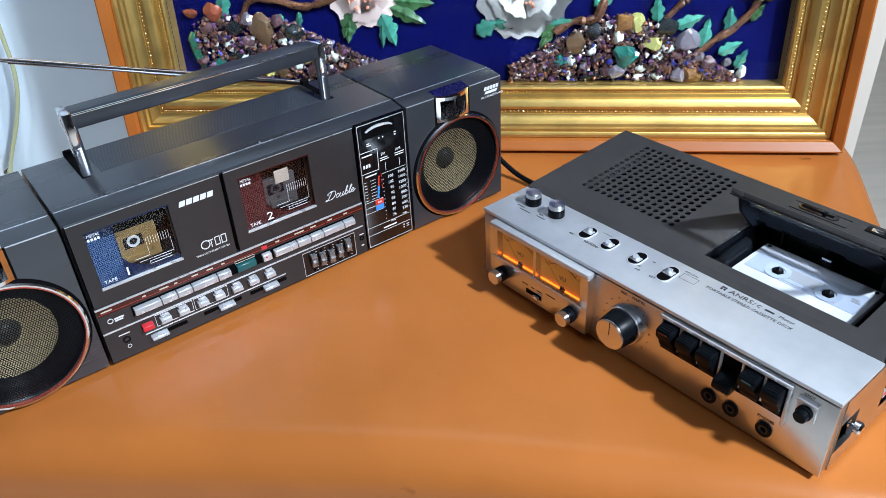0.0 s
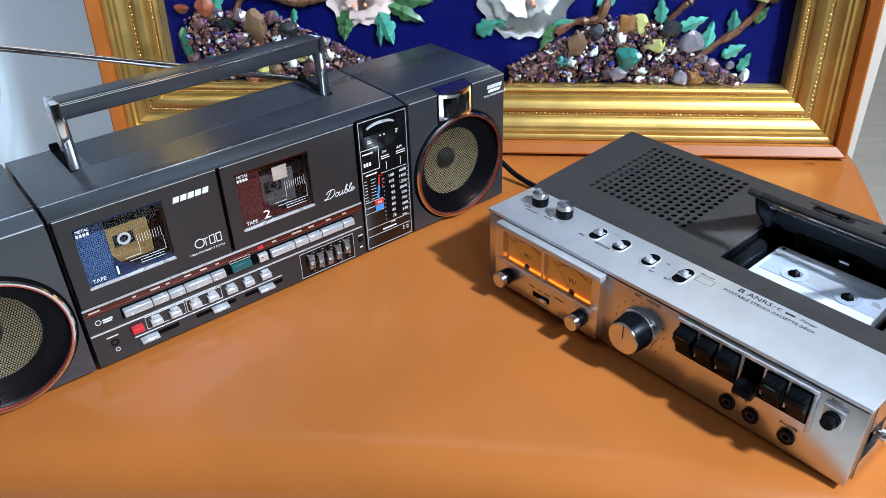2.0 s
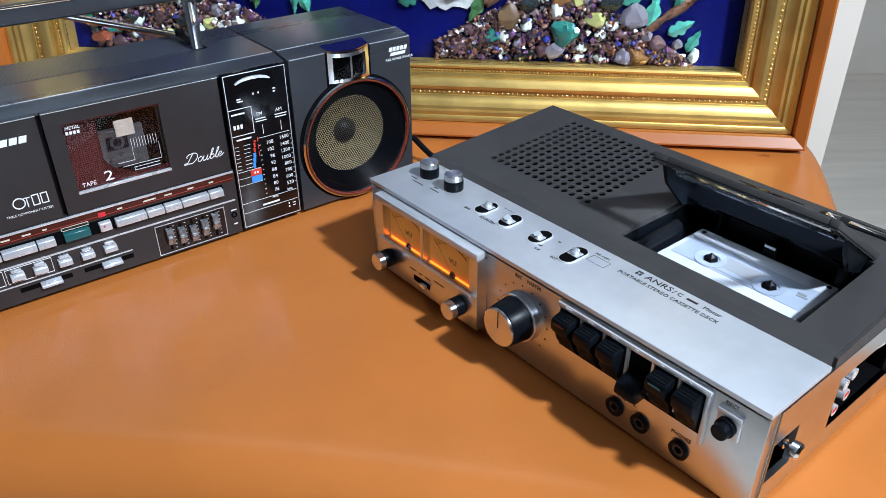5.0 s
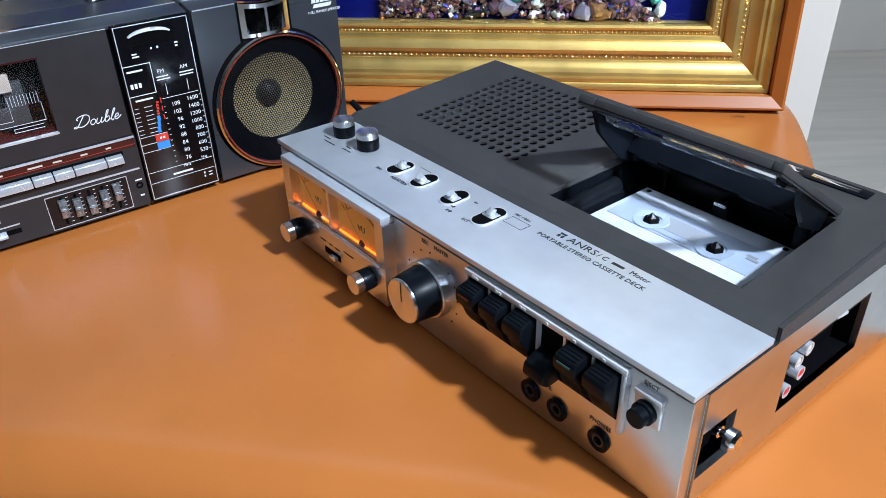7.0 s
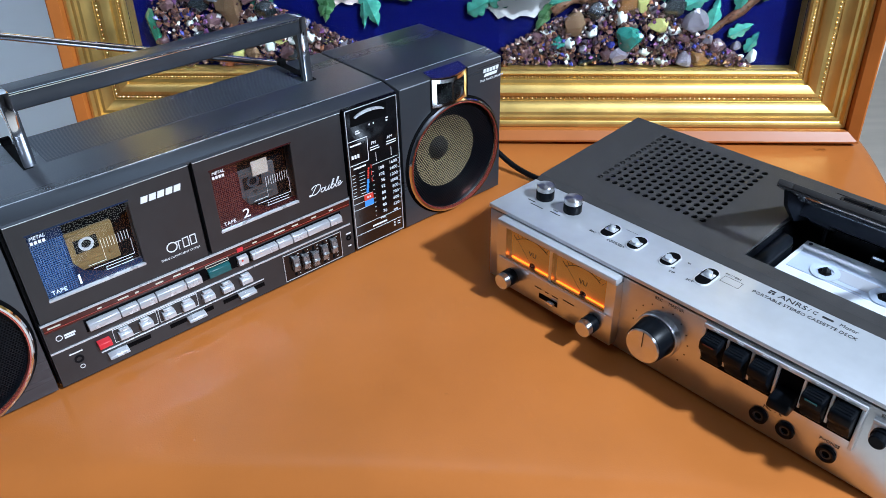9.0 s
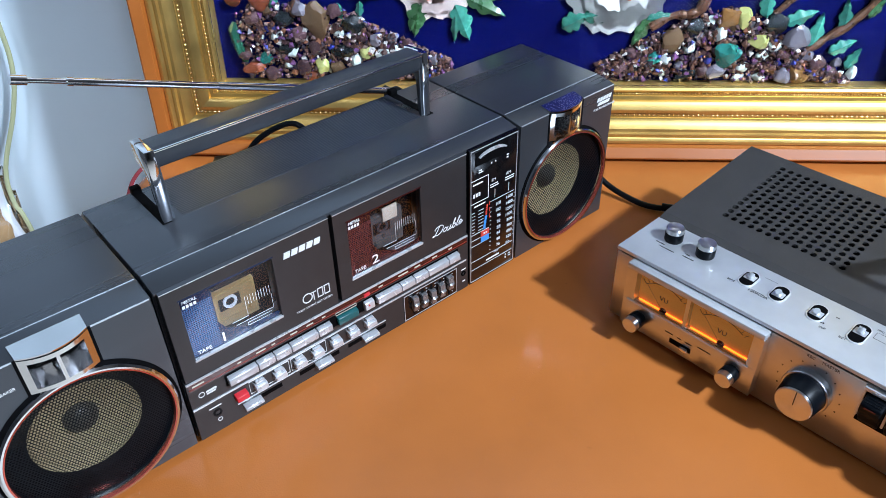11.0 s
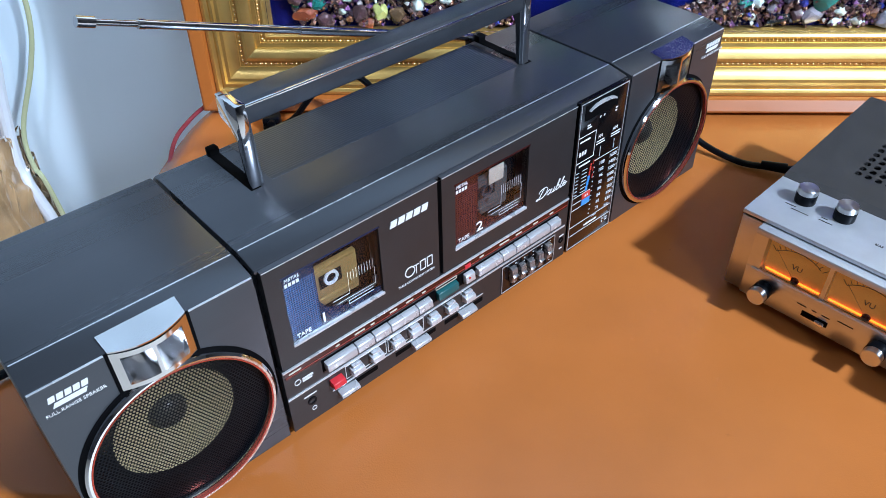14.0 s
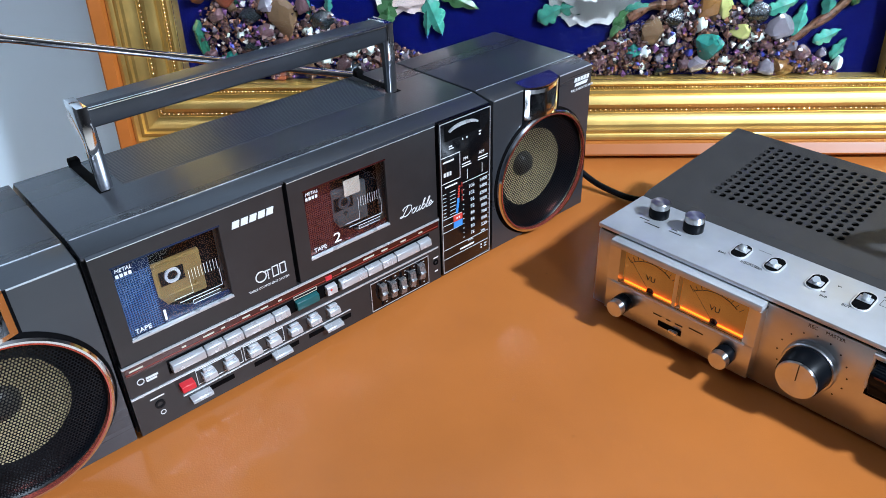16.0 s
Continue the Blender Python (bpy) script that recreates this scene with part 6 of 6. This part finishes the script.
        right(a[0], a[1], a[2], a[3], a[4] if len(a) > 4 else None, random.uniform(-30, 30))

    def left(x, z, r, kind, ry=None, tilt=None):
        stone(pic, x, z - 0.004, r * 0.98, (ry or r) * 0.98, kind, random.uniform(-25, 25) if tilt is None else tilt)

    for a in ((-0.8015, 0.124, 0.0075, "green", 0.027, -14), (-0.768, 0.170, 0.013, "red", 0.012), (-0.800, 0.169, 0.010, "red", 0.007), (-0.709, 0.146, 0.016, "brown", 0.022, -20), (-0.686, 0.134, 0.0075, "white", 0.007), (-0.668, 0.143, 0.013, "black", 0.011), (-0.746, 0.149, 0.013, "black", 0.010), (-0.763, 0.139, 0.0065, "blue"), (-0.776, 0.127, 0.0055, "white", 0.006), (-0.760, 0.128, 0.005, "white"), (-0.752, 0.131, 0.0045, "white"), (-0.745, 0.115, 0.012, "black", 0.008), (-0.786, 0.094, 0.015, "red", 0.009), (-0.747, 0.097, 0.0075, "white", 0.006), (-0.708, 0.096, 0.009, "yellow", 0.010), (-0.670, 0.102, 0.008, "white", 0.008), (-0.740, 0.112, 0.0075, "white"), (-0.772, 0.104, 0.010, "teal", 0.008), (-0.683, 0.113, 0.017, "black", 0.008), (-0.656, 0.110, 0.010, "yellow", 0.008), (-0.637, 0.110, 0.009, "white", 0.008), (-0.620, 0.112, 0.008, "white", 0.009), (-0.600, 0.106, 0.012, "yellow", 0.004, 12), (-0.645, 0.124, 0.009, "grey"), (-0.625, 0.127, 0.007, "grey"), (-0.610, 0.120, 0.008, "plum"), (-0.660, 0.128, 0.007, "plum"), (-0.715, 0.117, 0.009, "plum"), (-0.695, 0.118, 0.006, "blue"), (-0.730, 0.132, 0.009, "plum"), (-0.780, 0.150, 0.010, "plum"), (-0.765, 0.158, 0.008, "brown"), (-0.728, 0.160, 0.010, "grey"), (-0.690, 0.158, 0.009, "plum"), (-0.730, 0.095, 0.010, "plum"), (-0.690, 0.092, 0.009, "brown"), (-0.650, 0.095, 0.010, "plum"), (-0.765, 0.086, 0.010, "plum"), (-0.720, 0.084, 0.009, "red", 0.006), (-0.640, 0.090, 0.009, "black"), (-0.600, 0.096, 0.010, "plum"), (-0.580, 0.102, 0.008, "grey"), (-0.795, 0.108, 0.008, "plum")):
        left(*a)
    gravel(pic, [0.094, 0.112, 0.126, 0.140, 0.155, 0.158, 0.150, 0.130, 0.112, 0.094, 0.078], -0.398, -0.122, 0.076, 1900)
    gravel(pic, [0.150, 0.165, 0.160, 0.158, 0.156, 0.140, 0.126, 0.112, 0.100], -0.800, -0.560, 0.077, 1700)
    flower(pic, -0.3820, 0.184, 0.056, PETAL_WHITE, CORAL, 11)
    flower(pic, -0.5780, 0.186, 0.045, PETAL_PINK, CORAL, 23)
    flower(pic, -0.665, 0.355, 0.060, PETAL_WHITE, STONE["amber"], 31)
    flower(pic, -0.790, 0.400, 0.050, PETAL_PINK, STONE["red"], 47)
    flower(pic, -0.300, 0.400, 0.055, PETAL_PINK, STONE["amber"], 53)
    for pts, r in (([(-0.178, 0.050, 0.106), (-0.156, 0.050, 0.124), (-0.134, 0.050, 0.140), (-0.114, 0.050, 0.166), (-0.110, 0.050, 0.200), (-0.150, 0.050, 0.290)], 0.0042), ([(-0.735, 0.050, 0.150), (-0.722, 0.050, 0.178), (-0.690, 0.050, 0.178), (-0.655, 0.050, 0.170), (-0.625, 0.050, 0.176), (-0.60, 0.050, 0.184)], 0.0042), ([(-0.345, 0.050, 0.136), (-0.322, 0.050, 0.148), (-0.300, 0.050, 0.150), (-0.290, 0.050, 0.165), (-0.285, 0.050, 0.21), (-0.30, 0.050, 0.34)], 0.0048), ([(-0.215, 0.050, 0.150), (-0.200, 0.050, 0.166), (-0.190, 0.050, 0.178), (-0.185, 0.050, 0.23)], 0.0040)):
        part("branch", tube(pts, [r * random.uniform(0.75, 1.3) for _ in range(24)], 9, 5), TWIG, pic, "gritty brown branch")
    for a in ((-0.170, 0.116, 0.040, 0.0085, 8, LEAF), (-0.150, 0.112, 0.030, 0.0085, 62, LEAF), (-0.128, 0.094, 0.026, 0.007, 28, LEAF), (-0.140, 0.135, 0.034, 0.008, -4, LEAF), (-0.204, 0.144, 0.036, 0.009, 68, LEAF), (-0.224, 0.150, 0.030, 0.009, -4, LEAF), (-0.118, 0.150, 0.024, 0.006, 35, LEAF_DARK), (-0.418, 0.150, 0.040, 0.011, 78, LEAF), (-0.440, 0.139, 0.030, 0.012, 62, LEAF), (-0.345, 0.150, 0.036, 0.008, -150, LEAF_DARK), (-0.350, 0.148, 0.030, 0.007, 80, LEAF), (-0.556, 0.164, 0.042, 0.013, 158, LEAF), (-0.592, 0.166, 0.034, 0.012, 205, LEAF_DARK), (-0.596, 0.158, 0.030, 0.008, 190, LEAF_DARK), (-0.556, 0.152, 0.030, 0.005, 182, LEAF), (-0.545, 0.172, 0.048, 0.010, 115, LEAF_DARK), (-0.540, 0.180, 0.050, 0.011, 95, LEAF_DARK), (-0.660, 0.168, 0.022, 0.005, 185, LEAF), (-0.685, 0.166, 0.024, 0.005, 172, LEAF), (-0.760, 0.160, 0.040, 0.010, 12, LEAF), (-0.630, 0.182, 0.035, 0.009, 20, LEAF), (-0.455, 0.19, 0.04, 0.011, -60, LEAF), (-0.30, 0.17, 0.035, 0.009, 60, LEAF), (-0.62, 0.30, 0.05, 0.013, 150, LEAF), (-0.72, 0.33, 0.05, 0.013, 210, LEAF_DARK), (-0.28, 0.36, 0.05, 0.012, 170, LEAF)):
        leaf(pic, a[0], a[1] - 0.004, a[2], a[3], a[4], a[5])
    for x, z in ((-0.112, 0.176), (-0.100, 0.178)):
        stone(pic, x, z, 0.010, 0.009, "yellow" if x < -0.105 else "brown")


picture()


# ---- cables and clutter ----
solid("audio_cable", tube([(0.085, 0.868, 0.775), (0.107, 0.850, 0.7595), (0.132, 0.826, 0.7545), (0.153, 0.815, 0.7545), (0.166, 0.806, 0.757), (0.190, 0.800, 0.760), (0.230, 0.800, 0.758)], 0.0031, 10, 6), BLACK, "black audio cable lying behind the cassette deck", "cable")
solid("cable_plug", tube([(0.150, 0.8165, 0.7560), (0.170, 0.8050, 0.7575)], [0.0042, 0.0050], 12, 1), BLACK, "black moulded cable plug on the desk", "plug")
solid("power_cord", tube([(-0.325, 0.935, 0.7545), (-0.305, 0.940, 0.756), (-0.290, 0.935, 0.768), (-0.267, 0.930, 0.796), (-0.232, 0.927, 0.814), (-0.212, 0.915, 0.808), (-0.195, 0.880, 0.795), (-0.175, 0.815, 0.790)], 0.0032, 10, 6), BLACK, "black power cord arching up behind the boombox", "cable")
solid("cord_plug", merge(block((-0.326, 0.938, 0.7502), (-0.308, 0.954, 0.765), 0.003), tube([(-0.316, 0.938, 0.760), (-0.316, 0.930, 0.762)], 0.004, 10, 1)), BLACK, "small black moulded plug on the desk behind the boombox", "plug")
solid("red_wire", tube([(-0.36, 1.02, 0.757), (-0.385, 1.00, 0.756), (-0.406, 0.968, 0.752), (-0.420, 0.935, 0.742), (-0.424, 0.905, 0.71), (-0.424, 0.89, 0.62)], 0.0022, 8, 6), RED_CABLE, "thin dark red wire over the desk edge", "wire")


solid("black_cable", tube([(-0.440, 0.640, 0.785), (-0.470, 0.625, 0.757), (-0.500, 0.612, 0.752), (-0.540, 0.600, 0.735), (-0.575, 0.590, 0.69), (-0.60, 0.585, 0.60)], 0.0034, 10, 6), BLACK, "black cable running over the end of the desk", "cable")


def hang(name, pts, r, mat, label):
    solid(name, tube(pts, r, 10, 6), mat, label, "cable", m=W)


hang("hanging_cable", [(-1.190, 0.170, 0.40), (-1.205, 0.168, 0.10), (-1.215, 0.165, 0.0), (-1.232, 0.160, -0.09), (-1.238, 0.150, -0.18), (-1.215, 0.140, -0.27), (-1.19, 0.13, -0.45), (-1.18, 0.13, -0.745)], 0.0085, WHITE_CABLE, "thick white cable hanging down the wall")
hang("hanging_cable", [(-1.205, 0.180, 0.40), (-1.215, 0.180, 0.10), (-1.225, 0.178, -0.02), (-1.250, 0.172, -0.10), (-1.262, 0.165, -0.19), (-1.235, 0.150, -0.30), (-1.21, 0.15, -0.745)], 0.0060, WHITE_CABLE, "white cable hanging down the wall")
hang("green_cable", [(-1.150, 0.185, 0.40), (-1.160, 0.185, 0.12), (-1.164, 0.185, 0.03), (-1.184, 0.180, -0.038), (-1.222, 0.170, -0.124), (-1.224, 0.160, -0.18), (-1.205, 0.150, -0.25), (-1.18, 0.15, -0.745)], 0.0034, GREEN_CABLE, "thin pale green cable hanging down the wall")


def parcel():
    """Brown parcel in crumpled clear film, on the floor stack beside the desk."""
    bm = bmesh.new()
    bmesh.ops.create_icosphere(bm, subdivisions=4, radius=1)
    for v in bm.verts:
        d = v.co.normalized()
        q = Vector([math.copysign(abs(c) ** 0.55, c) for c in d])
        k = 1 + 0.05 * noise.noise(d * 4) + 0.03 * noise.noise(d * 11)
        v.co = Vector((q.x * 0.10, q.y * 0.07, q.z * 0.34)) * k
    t = thing("wrapped_parcel", W @ Matrix.Translation((-1.335, 0.125, -0.414)), "brown parcel wrapped in crumpled clear film beside the desk", "parcel")
    part("parcel", bm, CARD, t, "brown wrapped bundle", smooth=60)
    film = bmesh.new()
    bmesh.ops.create_icosphere(film, subdivisions=5, radius=1)
    for v in film.verts:
        d = v.co.normalized()
        q = Vector([math.copysign(abs(c) ** 0.55, c) for c in d])
        k = 1.06 + 0.16 * abs(noise.noise(d * 7)) + 0.10 * abs(noise.noise(d * 17)) + 0.04 * noise.noise(d * 40)
        v.co = Vector((q.x * 0.10, q.y * 0.07, q.z * 0.326)) * k
    f = part("film", film, SMOKED, t, "crumpled clear film", smooth=None)
    f.visible_shadow = False


parcel()
